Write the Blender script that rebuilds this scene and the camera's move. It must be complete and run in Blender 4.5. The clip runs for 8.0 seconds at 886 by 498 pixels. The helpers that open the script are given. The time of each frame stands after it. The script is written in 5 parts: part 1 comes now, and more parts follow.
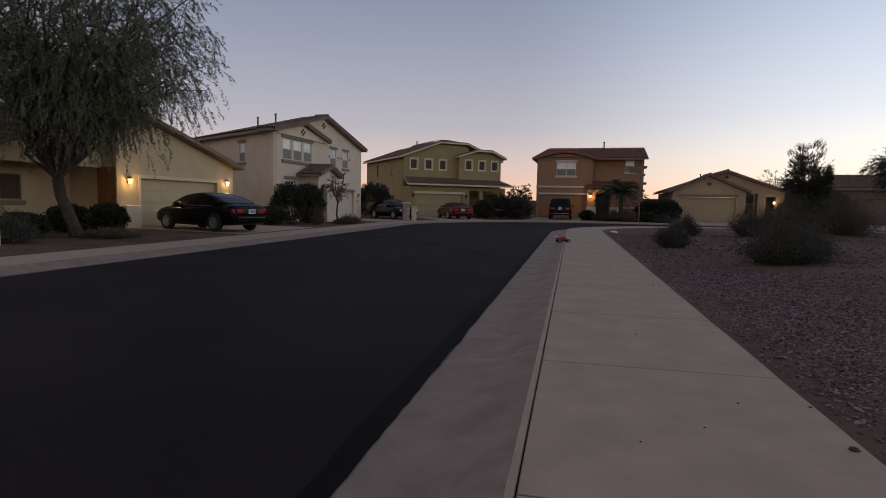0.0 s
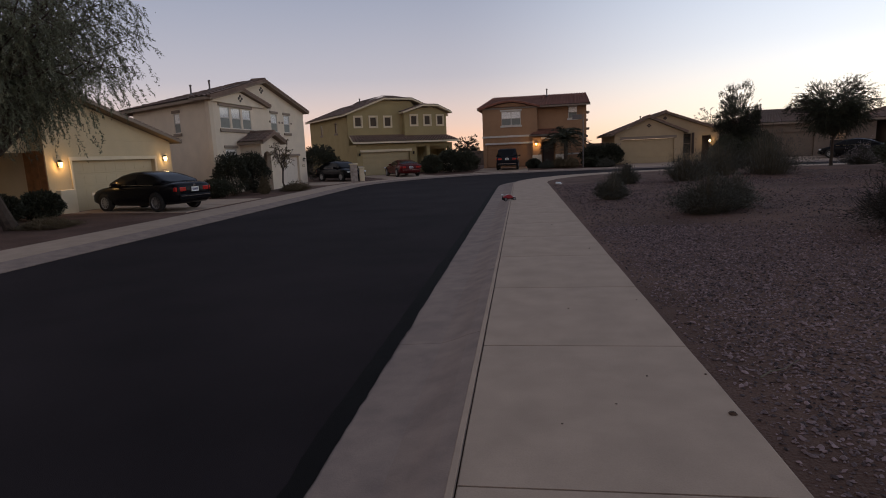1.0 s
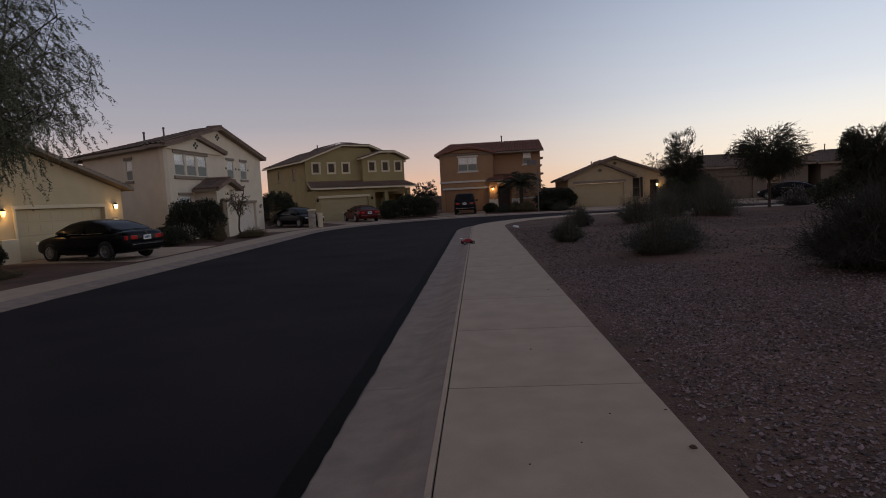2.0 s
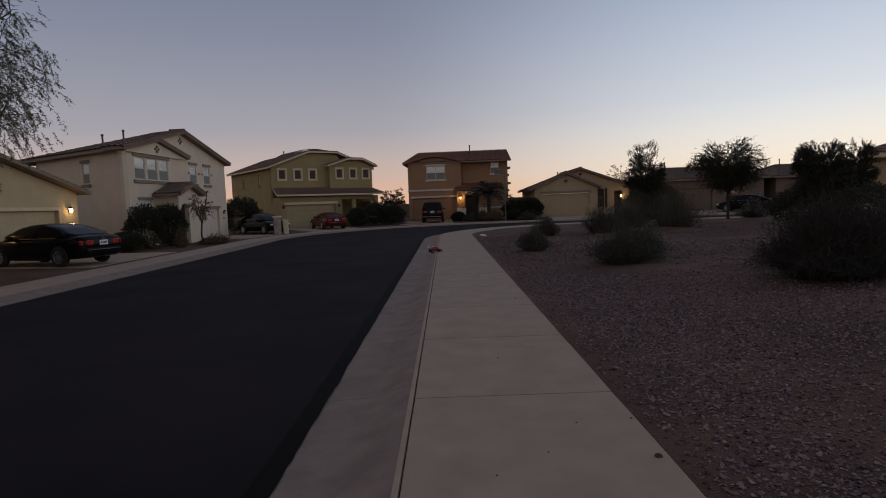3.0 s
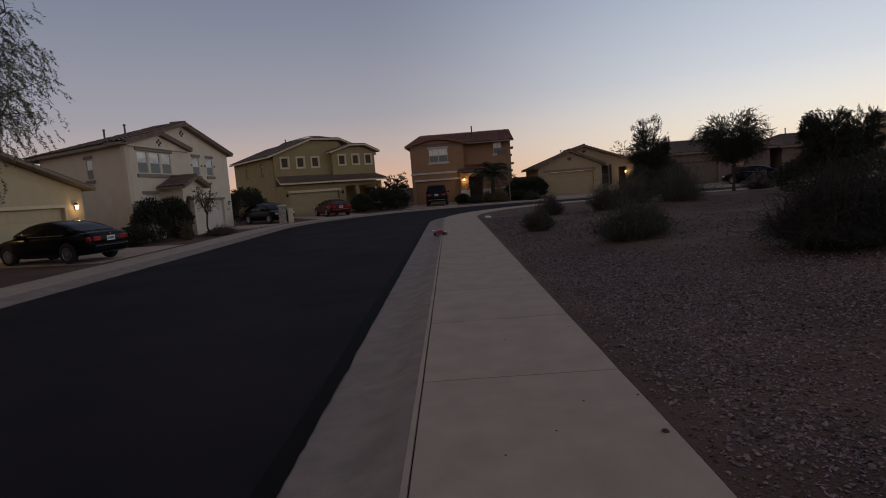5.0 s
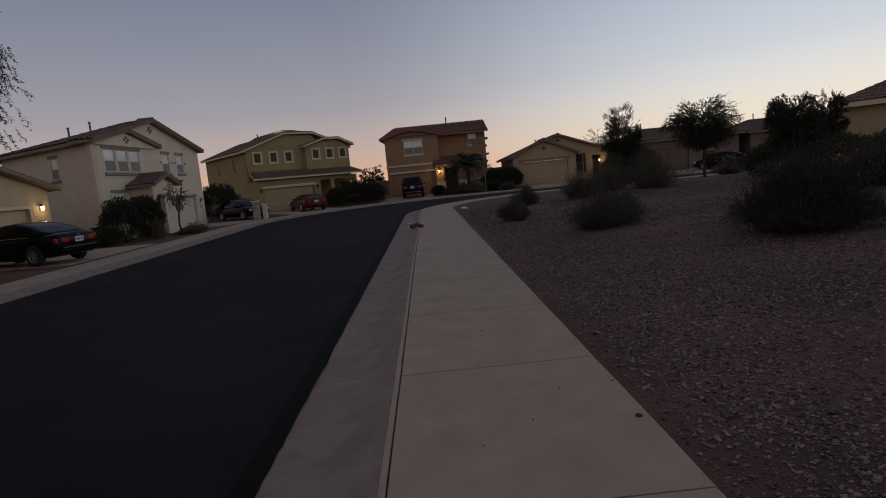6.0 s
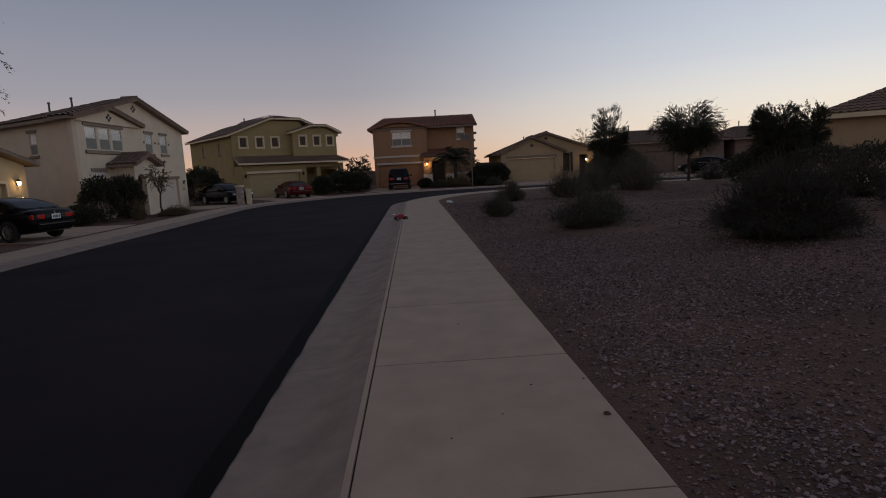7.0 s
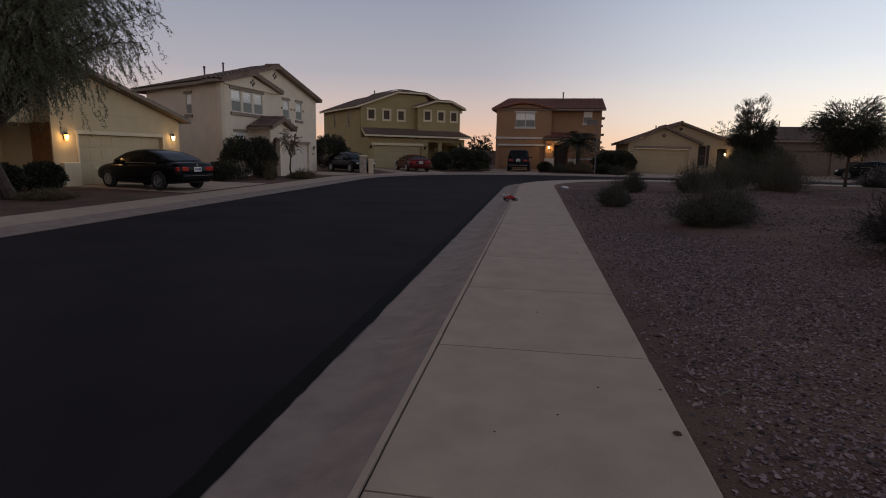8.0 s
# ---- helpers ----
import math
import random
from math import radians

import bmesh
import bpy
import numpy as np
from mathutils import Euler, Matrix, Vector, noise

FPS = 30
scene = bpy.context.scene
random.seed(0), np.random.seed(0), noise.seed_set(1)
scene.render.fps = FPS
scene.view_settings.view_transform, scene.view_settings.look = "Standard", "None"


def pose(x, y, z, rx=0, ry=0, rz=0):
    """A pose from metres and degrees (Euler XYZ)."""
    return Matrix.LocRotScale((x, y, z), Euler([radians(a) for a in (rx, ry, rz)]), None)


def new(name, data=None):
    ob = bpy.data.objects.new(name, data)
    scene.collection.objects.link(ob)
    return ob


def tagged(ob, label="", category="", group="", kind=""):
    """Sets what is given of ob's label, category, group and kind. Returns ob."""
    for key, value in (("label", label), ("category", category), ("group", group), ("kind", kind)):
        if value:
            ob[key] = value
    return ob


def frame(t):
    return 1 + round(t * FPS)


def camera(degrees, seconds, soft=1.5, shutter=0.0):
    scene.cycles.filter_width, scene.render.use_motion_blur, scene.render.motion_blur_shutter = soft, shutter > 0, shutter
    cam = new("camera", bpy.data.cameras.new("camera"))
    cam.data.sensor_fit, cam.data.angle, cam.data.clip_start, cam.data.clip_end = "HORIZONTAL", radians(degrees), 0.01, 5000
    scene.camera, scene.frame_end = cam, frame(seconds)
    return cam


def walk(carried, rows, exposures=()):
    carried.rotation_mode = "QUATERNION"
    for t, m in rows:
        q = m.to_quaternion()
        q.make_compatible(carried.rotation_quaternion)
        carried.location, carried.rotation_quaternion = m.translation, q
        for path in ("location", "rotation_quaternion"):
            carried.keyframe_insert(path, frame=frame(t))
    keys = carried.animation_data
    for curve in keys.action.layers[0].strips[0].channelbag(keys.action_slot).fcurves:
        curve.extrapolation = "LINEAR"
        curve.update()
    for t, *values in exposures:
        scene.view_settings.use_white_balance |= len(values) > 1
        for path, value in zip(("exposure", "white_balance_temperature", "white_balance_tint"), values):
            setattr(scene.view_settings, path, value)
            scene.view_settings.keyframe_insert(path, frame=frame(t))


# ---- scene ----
cam = camera(76.0, 8.0, soft=0.95)
# seconds, place, then turn about x, y and z in degrees
PATH = [
    (0.0, -0.175, 0.254, 1.180, 85.45, -1.08, 14.86),
    (0.5, -0.169, 0.230, 1.386, 82.93, 4.54, 19.31),
    (1.0, 0.000, -0.047, 1.626, 80.51, 2.43, 9.73),
    (1.5, -0.013, -0.122, 1.631, 83.10, 2.81, 6.32),
    (3.0, -0.029, -0.060, 1.617, 85.50, 2.18, 2.27),
    (3.5, -0.008, -0.032, 1.609, 85.71, 2.23, 0.04),
    (4.0, -0.005, -0.054, 1.623, 84.31, 2.22, 1.41),
    (5.5, -0.001, -0.075, 1.637, 83.46, 5.32, 2.16),
    (6.0, 0.027, -0.074, 1.642, 82.73, 5.56, 0.26),
    (6.5, 0.045, -0.068, 1.639, 82.61, 5.34, -0.35),
    (7.0, 0.078, -0.066, 1.631, 81.96, 3.05, -0.98),
    (7.5, 0.193, 0.014, 1.615, 82.70, 6.06, 6.28),
    (8.0, 0.372, 0.206, 1.555, 80.31, -1.08, 11.31),
]
walk(cam, [(t, pose(x, y, z, rx, ry, rz)) for t, x, y, z, rx, ry, rz in PATH],
     exposures=[(0.0, 0.28), (0.5, 0.38), (1.0, 0.38), (1.5, 0.15), (3.5, -0.12), (6.5, -0.24), (7.0, -0.22), (7.5, -0.18), (8.0, 0.12)])

# ---- dusk sky: the sun has just set beyond the street's end ----
SUN_AZ = 62.0
world = bpy.data.worlds.new("dusk")
scene.world = world
world.use_nodes = True
wn, wl = world.node_tree.nodes, world.node_tree.links
wn.clear()


def sky_ramp(stops):
    r = wn.new("ShaderNodeValToRGB")
    r.color_ramp.interpolation = "B_SPLINE"
    while len(r.color_ramp.elements) < len(stops):
        r.color_ramp.elements.new(0.5)
    for e, (p, c) in zip(r.color_ramp.elements, stops):
        e.position, e.color = p, (*c, 1)
    return r


def sky_math(op, a, b=None):
    n = wn.new("ShaderNodeMath")
    n.operation = op
    for i, v in enumerate((a, b)):
        if isinstance(v, (int, float)):
            n.inputs[i].default_value = v
        elif v is not None:
            wl.new(v, n.inputs[i])
    return n.outputs[0]


def sky_mix(fac, a, b):
    n = wn.new("ShaderNodeMix")
    n.data_type = "RGBA"
    if isinstance(fac, float):
        n.inputs[0].default_value = fac
    else:
        wl.new(fac, n.inputs[0])
    wl.new(a, n.inputs[6])
    wl.new(b, n.inputs[7])
    return n.outputs[2]


w_co = wn.new("ShaderNodeTexCoord")
w_sep = wn.new("ShaderNodeSeparateXYZ")
wl.new(w_co.outputs["Generated"], w_sep.inputs[0])
sx, sy, sz = w_sep.outputs
up = sky_math("MAXIMUM", sz, 0.0)
flat = sky_math("SQRT", sky_math("ADD", sky_math("MULTIPLY", sx, sx), sky_math("MULTIPLY", sy, sy)))
toward = sky_math("DIVIDE", sky_math("ADD", sky_math("MULTIPLY", sx, math.sin(radians(SUN_AZ))), sky_math("MULTIPLY", sy, math.cos(radians(SUN_AZ)))), flat)
# colours by height: near the sunset, further from it, opposite, and right over it
core = sky_ramp([(0.0, (1.0, 0.72, 0.46)), (0.05, (1.06, 0.96, 0.80)), (0.15, (0.76, 0.82, 0.92)), (0.36, (0.33, 0.415, 0.58)), (0.7, (0.21, 0.25, 0.34)), (1.0, (0.16, 0.18, 0.23))])
side = sky_ramp([(0.0, (0.90, 0.50, 0.29)), (0.05, (0.66, 0.50, 0.44)), (0.13, (0.395, 0.395, 0.46)), (0.33, (0.19, 0.228, 0.33)), (0.7, (0.16, 0.18, 0.25)), (1.0, (0.16, 0.18, 0.23))])
back = sky_ramp([(0.0, (0.34, 0.29, 0.29)), (0.10, (0.46, 0.40, 0.375)), (0.22, (0.42, 0.37, 0.365)), (0.4, (0.31, 0.29, 0.31)), (0.7, (0.21, 0.21, 0.26)), (1.0, (0.16, 0.18, 0.23))])
glow = sky_ramp([(0.0, (2.1, 1.25, 0.62)), (0.05, (1.9, 1.42, 0.95)), (0.15, (1.1, 1.05, 1.02)), (0.36, (0.40, 0.47, 0.62)), (0.7, (0.22, 0.26, 0.35)), (1.0, (0.16, 0.18, 0.23))])
for r in (core, side, back, glow):
    wl.new(up, r.inputs[0])


def between(lo, hi):
    m = wn.new("ShaderNodeMapRange")
    m.interpolation_type = "SMOOTHSTEP"
    m.inputs["From Min"].default_value, m.inputs["From Max"].default_value = lo, hi
    wl.new(toward, m.inputs["Value"])
    return m.outputs[0]


dusk = sky_mix(between(-0.85, -0.25), back.outputs[0], side.outputs[0])
dusk = sky_mix(between(0.30, 0.92), dusk, core.outputs[0])
dusk = sky_mix(between(0.92, 1.0), dusk, glow.outputs[0])
w_sky = wn.new("ShaderNodeTexSky")
w_sky.sky_type = "NISHITA"
w_sky.sun_disc = False
w_sky.sun_elevation = radians(-1.0)
w_sky.sun_rotation = radians(SUN_AZ)
w_sky.altitude = 400
w_bg = wn.new("ShaderNodeBackground")
w_bg.inputs["Strength"].default_value = 1.0
wl.new(sky_mix(0.06, dusk, w_sky.outputs[0]), w_bg.inputs["Color"])
wl.new(w_bg.outputs[0], wn.new("ShaderNodeOutputWorld").inputs["Surface"])

# ---- materials ----
def mat(name, color, rough=0.8, var=0.15, scale=3.0, fine=60.0, bump=0.2, metal=0.0, emit=None, strength=0.0, spec=0.4, random_tint=0.0, color2=None, bump_dist=0.01):
    """A painted, mineral or metal surface: two scales of colour variation and a fine relief."""
    m = bpy.data.materials.new(name)
    m.use_nodes = True
    n, l = m.node_tree.nodes, m.node_tree.links
    b = n["Principled BSDF"]
    b.inputs["Roughness"].default_value = rough
    b.inputs["Metallic"].default_value = metal
    b.inputs["Specular IOR Level"].default_value = spec
    co = n.new("ShaderNodeTexCoord")
    n1 = n.new("ShaderNodeTexNoise")
    n1.inputs["Scale"].default_value = scale
    n1.inputs["Detail"].default_value = 6
    n2 = n.new("ShaderNodeTexNoise")
    n2.inputs["Scale"].default_value = fine
    n2.inputs["Detail"].default_value = 3
    l.new(co.outputs["Object"], n1.inputs["Vector"])
    l.new(co.outputs["Object"], n2.inputs["Vector"])
    add = n.new("ShaderNodeMath")
    add.operation = "MULTIPLY_ADD"
    l.new(n2.outputs["Fac"], add.inputs[0])
    add.inputs[1].default_value = 0.45
    l.new(n1.outputs["Fac"], add.inputs[2])
    ramp = n.new("ShaderNodeMapRange")
    ramp.inputs["From Min"].default_value = 0.45
    ramp.inputs["From Max"].default_value = 1.0
    l.new(add.outputs[0], ramp.inputs["Value"])
    mix = n.new("ShaderNodeMix")
    mix.data_type = "RGBA"
    c2 = color2 or color
    mix.inputs[6].default_value = (*[c * (1 - var) for c in color], 1)
    mix.inputs[7].default_value = (*[min(1, c * (1 + var)) for c in c2], 1)
    l.new(ramp.outputs[0], mix.inputs[0])
    last = mix.outputs[2]
    if random_tint:
        info = n.new("ShaderNodeObjectInfo")
        geo = n.new("ShaderNodeNewGeometry")
        s = n.new("ShaderNodeMath")
        s.operation = "ADD"
        l.new(info.outputs["Random"], s.inputs[0])
        l.new(geo.outputs["Random Per Island"], s.inputs[1])
        mr = n.new("ShaderNodeMapRange")
        mr.inputs["From Max"].default_value = 2.0
        mr.inputs["To Min"].default_value = 1 - random_tint
        mr.inputs["To Max"].default_value = 1 + random_tint
        l.new(s.outputs[0], mr.inputs["Value"])
        hsv = n.new("ShaderNodeHueSaturation")
        l.new(mr.outputs[0], hsv.inputs["Value"])
        l.new(last, hsv.inputs["Color"])
        last = hsv.outputs[0]
    l.new(last, b.inputs["Base Color"])
    if bump:
        bp = n.new("ShaderNodeBump")
        bp.inputs["Strength"].default_value = bump
        bp.inputs["Distance"].default_value = bump_dist
        l.new(n2.outputs["Fac"], bp.inputs["Height"])
        l.new(bp.outputs[0], b.inputs["Normal"])
    if emit:
        b.inputs["Emission Color"].default_value = (*emit, 1)
        b.inputs["Emission Strength"].default_value = strength
    return m


ASPHALT = mat("asphalt", (0.0170, 0.0126, 0.0146), 0.95, 0.4, 0.45, 180, 0.6, spec=0.12, color2=(0.0215, 0.0158, 0.0172))
TAR = mat("tar_seam", (0.006, 0.0052, 0.0052), 0.9, 0.3, 2, 150, 0.5, spec=0.12)
CONCRETE = mat("concrete", (0.372, 0.272, 0.203), 0.9, 0.14, 2.6, 120, 0.3)
GUTTER = mat("gutter_concrete", (0.222, 0.160, 0.136), 0.9, 0.2, 3.6, 120, 0.3, color2=(0.250, 0.184, 0.147))
DIRT = mat("dirt", (0.090, 0.040, 0.026), 0.95, 0.38, 0.6, 45, 0.8, color2=(0.118, 0.064, 0.045), bump_dist=0.03)
GRAVEL = mat("gravel", (0.232, 0.160, 0.160), 0.85, 0.3, 8, 60, 0.4, random_tint=1.0)
STUCCO_SAND = mat("stucco_sand", (0.58, 0.455, 0.28), 0.92, 0.08, 1.2, 140, 0.4)
STUCCO_TAN = mat("stucco_tan", (0.47, 0.35, 0.215), 0.92, 0.08, 1.2, 140, 0.4)
STUCCO_GREY = mat("stucco_greige", (0.68, 0.57, 0.44), 0.92, 0.08, 1.2, 140, 0.4)
STUCCO_OLIVE = mat("stucco_olive", (0.36, 0.28, 0.135), 0.92, 0.1, 1.2, 140, 0.4)
STUCCO_BROWN = mat("stucco_terracotta", (0.36, 0.208, 0.116), 0.92, 0.1, 1.2, 140, 0.4)
TRIM_LIGHT = mat("trim_cream", (0.72, 0.60, 0.41), 0.85, 0.08, 2, 90, 0.2)
TRIM_TAUPE = mat("trim_taupe", (0.26, 0.20, 0.15), 0.85, 0.08, 2, 90, 0.2)
ROOF_BROWN = mat("roof_tile_brown", (0.19, 0.122, 0.092), 0.85, 0.3, 3, 40, 0.3, random_tint=0.3)
ROOF_RED = mat("roof_tile_red", (0.25, 0.10, 0.065), 0.85, 0.3, 3, 40, 0.3, random_tint=0.3)
TRIM_WHITE = mat("trim_white", (0.62, 0.57, 0.50), 0.8, 0.06, 2, 90, 0.15)
GARAGE_SAND = mat("garage_sand", (0.56, 0.45, 0.28), 0.7, 0.05, 1.5, 80, 0.1)
GARAGE_TAN = mat("garage_tan", (0.48, 0.36, 0.21), 0.7, 0.05, 1.5, 80, 0.1)
GARAGE_GREIGE = mat("garage_greige", (0.64, 0.56, 0.47), 0.7, 0.05, 1.5, 80, 0.1)
GARAGE_OLIVE = mat("garage_olive", (0.42, 0.33, 0.18), 0.7, 0.05, 1.5, 80, 0.1)
GARAGE_BROWN = mat("garage_brown", (0.32, 0.175, 0.092), 0.7, 0.05, 1.5, 80, 0.1)
WOOD = mat("stained_wood", (0.26, 0.11, 0.035), 0.6, 0.35, 4, 50, 0.3)
GATE_WOOD = mat("weathered_gate_wood", (0.10, 0.068, 0.045), 0.85, 0.35, 5, 60, 0.4, random_tint=0.3)
DOOR_DARK = mat("dark_paint_and_vent_shade", (0.05, 0.03, 0.022), 0.5, 0.2, 4, 60, 0.1)
BLIND = mat("white_blind", (0.92, 0.90, 0.85), 0.7, 0.05, 4, 30, 0.1)
SCREEN = mat("insect_screen", (0.24, 0.24, 0.21), 0.8, 0.1, 6, 200, 0.2)
SUN_SCREEN = mat("brown_sun_screen", (0.085, 0.062, 0.042), 0.85, 0.1, 6, 200, 0.2)
# near-black: imitates shade in rooms and wheel arches, also colours plain black parts
SHADOW = mat("shade_and_black_parts", (0.03, 0.028, 0.026), 0.9, 0.2, 3, 30, 0.0)
STONE = mat("stone_veneer", (0.36, 0.30, 0.25), 0.9, 0.3, 6, 60, 0.5, random_tint=0.35)
BLOCK = mat("block_wall", (0.17, 0.125, 0.10), 0.95, 0.2, 3, 70, 0.5, random_tint=0.15)
PIPE = mat("vent_pipe", (0.16, 0.14, 0.13), 0.6, 0.15, 6, 60, 0.1)
BLACK_PAINT = mat("black_car_paint", (0.006, 0.006, 0.008), 0.18, 0.1, 2, 60, 0.0, spec=0.14)
RED_PAINT = mat("red_car_paint", (0.085, 0.007, 0.008), 0.25, 0.1, 2, 60, 0.0, spec=0.2)
BLUE_PAINT = mat("dark_blue_car_paint", (0.009, 0.010, 0.014), 0.22, 0.1, 2, 60, 0.0, spec=0.14)
CAR_GLASS = mat("tinted_car_glass", (0.006, 0.006, 0.007), 0.08, 0.1, 2, 60, 0.0, spec=0.16)
RUBBER = mat("tyre_rubber", (0.02, 0.02, 0.02), 0.85, 0.2, 8, 80, 0.2)
ALLOY = mat("alloy_rim", (0.45, 0.45, 0.46), 0.35, 0.1, 8, 80, 0.0, metal=0.9)
CHROME = mat("chrome", (0.6, 0.6, 0.6), 0.12, 0.05, 4, 60, 0.0, metal=1.0)
RED_LENS = mat("red_tail_lens", (0.45, 0.02, 0.015), 0.15, 0.1, 8, 60, 0.0, spec=0.7)
CLEAR_LENS = mat("clear_headlight_lens", (0.75, 0.76, 0.78), 0.1, 0.05, 8, 60, 0.0, spec=0.8)
PLATE_WHITE = mat("plate_white", (0.7, 0.7, 0.68), 0.5, 0.05, 8, 60, 0.0)
PLATE_INK = mat("plate_ink", (0.05, 0.05, 0.12), 0.5, 0.05, 8, 60, 0.0)
BARK = mat("bark", (0.07, 0.05, 0.038), 0.95, 0.4, 6, 40, 0.8, bump_dist=0.02)
LEAF_TREE = mat("acacia_leaf", (0.120, 0.125, 0.076), 0.7, 0.3, 2, 30, 0.0, random_tint=0.45)
LEAF_DARK = mat("dark_leaf", (0.040, 0.042, 0.024), 0.75, 0.3, 2, 30, 0.0, random_tint=0.45)
LEAF_BUSH = mat("dusky_desert_leaf", (0.042, 0.036, 0.027), 0.8, 0.35, 2, 30, 0.0, random_tint=0.5)
LEAF_GREY = mat("grey_green_leaf", (0.070, 0.068, 0.052), 0.8, 0.3, 2, 30, 0.0, random_tint=0.45)
LEAF_DRY = mat("dry_leaf", (0.15, 0.11, 0.06), 0.8, 0.3, 2, 30, 0.0, random_tint=0.45)
STRAW = mat("dry_stem", (0.12, 0.10, 0.065), 0.85, 0.3, 2, 30, 0.0, random_tint=0.4)
FLOWER = mat("pale_flower", (0.42, 0.34, 0.36), 0.8, 0.2, 2, 30, 0.0, random_tint=0.3)
LAMP_WARM = mat("lit_amber_glass", (0.9, 0.6, 0.25), 0.4, 0.05, 4, 30, 0.0, emit=(1.0, 0.46, 0.10), strength=4.5)
LAMP_WHITE = mat("lit_white_glass", (0.9, 0.85, 0.75), 0.4, 0.05, 4, 30, 0.0, emit=(1.0, 0.70, 0.36), strength=4.0)
IRON = mat("black_iron", (0.02, 0.02, 0.02), 0.5, 0.2, 6, 60, 0.1, metal=0.5)
PAPER = mat("white_litter", (0.75, 0.74, 0.72), 0.7, 0.05, 6, 60, 0.1)
DEBRIS = mat("dark_plant_debris", (0.07, 0.042, 0.028), 0.95, 0.4, 9, 80, 0.5)
RC_RED = mat("red_plastic", (0.30, 0.014, 0.018), 0.35, 0.1, 6, 60, 0.0)
RC_WHITE = mat("white_plastic", (0.7, 0.7, 0.7), 0.4, 0.05, 6, 60, 0.0)
STUCCO_DARK = mat("stucco_dark_brown", (0.20, 0.15, 0.115), 0.92, 0.1, 1.2, 140, 0.4)
glass = bpy.data.materials.new("window_glass")
glass.use_nodes = True
gn, gl = glass.node_tree.nodes, glass.node_tree.links
g_mix, g_clear, g_gloss = (gn.new(k) for k in ("ShaderNodeMixShader", "ShaderNodeBsdfTransparent", "ShaderNodeBsdfGlossy"))
g_gloss.inputs["Roughness"].default_value = 0.03
g_mix.inputs[0].default_value = 0.06
gl.new(g_clear.outputs[0], g_mix.inputs[1])
gl.new(g_gloss.outputs[0], g_mix.inputs[2])
gl.new(g_mix.outputs[0], gn["Material Output"].inputs["Surface"])

# ---- building helpers ----
def mesh_object(name, bm, material, parent=None, label="", smooth=False):
    me = bpy.data.meshes.new(name)
    bmesh.ops.recalc_face_normals(bm, faces=bm.faces)
    bm.to_mesh(me)
    bm.free()
    if smooth:
        me.shade_smooth()
    for m in material if isinstance(material, (list, tuple)) else [material]:
        me.materials.append(m)
    ob = new(name, me)
    ob.parent = parent
    if label:
        tagged(ob, label)
    return ob


def part(name, bm, material, parent, label="", smooth=False):
    return mesh_object(name, bm, material, parent, label, smooth)


def thing(name, m, label, category, group="", kind=""):
    ob = new(name)
    ob.matrix_world = m
    ob.empty_display_size = 0.3
    return tagged(ob, label, category, group, kind)


def box(bm, lo, hi, bevel=0.0, m=None):
    x0, y0, z0 = lo
    x1, y1, z1 = hi
    vs = [bm.verts.new(v) for v in ((x0, y0, z0), (x1, y0, z0), (x1, y1, z0), (x0, y1, z0), (x0, y0, z1), (x1, y0, z1), (x1, y1, z1), (x0, y1, z1))]
    fs = [bm.faces.new([vs[i] for i in f]) for f in ((0, 3, 2, 1), (4, 5, 6, 7), (0, 1, 5, 4), (1, 2, 6, 5), (2, 3, 7, 6), (3, 0, 4, 7))]
    if bevel:
        es = list({e for f in fs for e in f.edges})
        made = bmesh.ops.bevel(bm, geom=es, offset=bevel, segments=1, affect="EDGES")
        vs = list({v for f in made["faces"] for v in f.verts} | {v for v in vs if v.is_valid})
    if m is not None:
        bmesh.ops.transform(bm, matrix=m, verts=vs)
    return bm


def boxes(*items, bevel=0.0):
    bm = bmesh.new()
    for lo, hi in items:
        box(bm, lo, hi, bevel)
    return bm


def prism(outline, y0, y1, bm=None):
    """A solid whose outline in x and z runs from y0 to y1."""
    bm = bm or bmesh.new()
    a = [bm.verts.new((x, y0, z)) for x, z in outline]
    b = [bm.verts.new((x, y1, z)) for x, z in outline]
    bm.faces.new(a)
    bm.faces.new(b[::-1])
    for i in range(len(a)):
        j = (i + 1) % len(a)
        bm.faces.new((a[j], a[i], b[i], b[j]))
    return bm


# ---- lines of the street in plan ----
def line_path(p, heading, pieces, step=0.5):
    """Points and rightward normals along straight pieces (length,) and bends (length, turn in degrees)."""
    pts, x, y, h = [], p[0], p[1], radians(heading)
    for piece in pieces:
        n = max(1, round(piece[0] / (step if len(piece) > 1 else step * 2)))
        for _ in range(n):
            pts.append((x, y, math.cos(h), -math.sin(h)))
            d = radians(piece[1]) / n if len(piece) > 1 else 0
            h += d / 2
            x, y = x + math.sin(h) * piece[0] / n, y + math.cos(h) * piece[0] / n
            h += d / 2
    pts.append((x, y, math.cos(h), -math.sin(h)))
    return np.array(pts)


# the joint between near gutter and pavement, and the far edge of the asphalt
NEAR = line_path((0.73, -30), -2.06, [(59.2,), (17.0, 92.0), (80,)])
FAR = line_path((-7.5, -30), -3.1, [(36.2,), (27, -1.2), (22.5, 94.3), (80,)])


def ribbon(path, profile):
    """A sheet along a path: profile is a row of (offset to the right, height)."""
    bm = bmesh.new()
    rows = []
    for x, y, nx, ny in path:
        rows.append([bm.verts.new((x + nx * o, y + ny * o, z)) for o, z in profile])
    for a, b in zip(rows, rows[1:]):
        for i in range(len(profile) - 1):
            bm.faces.new((a[i], a[i + 1], b[i + 1], b[i]))
    return bm


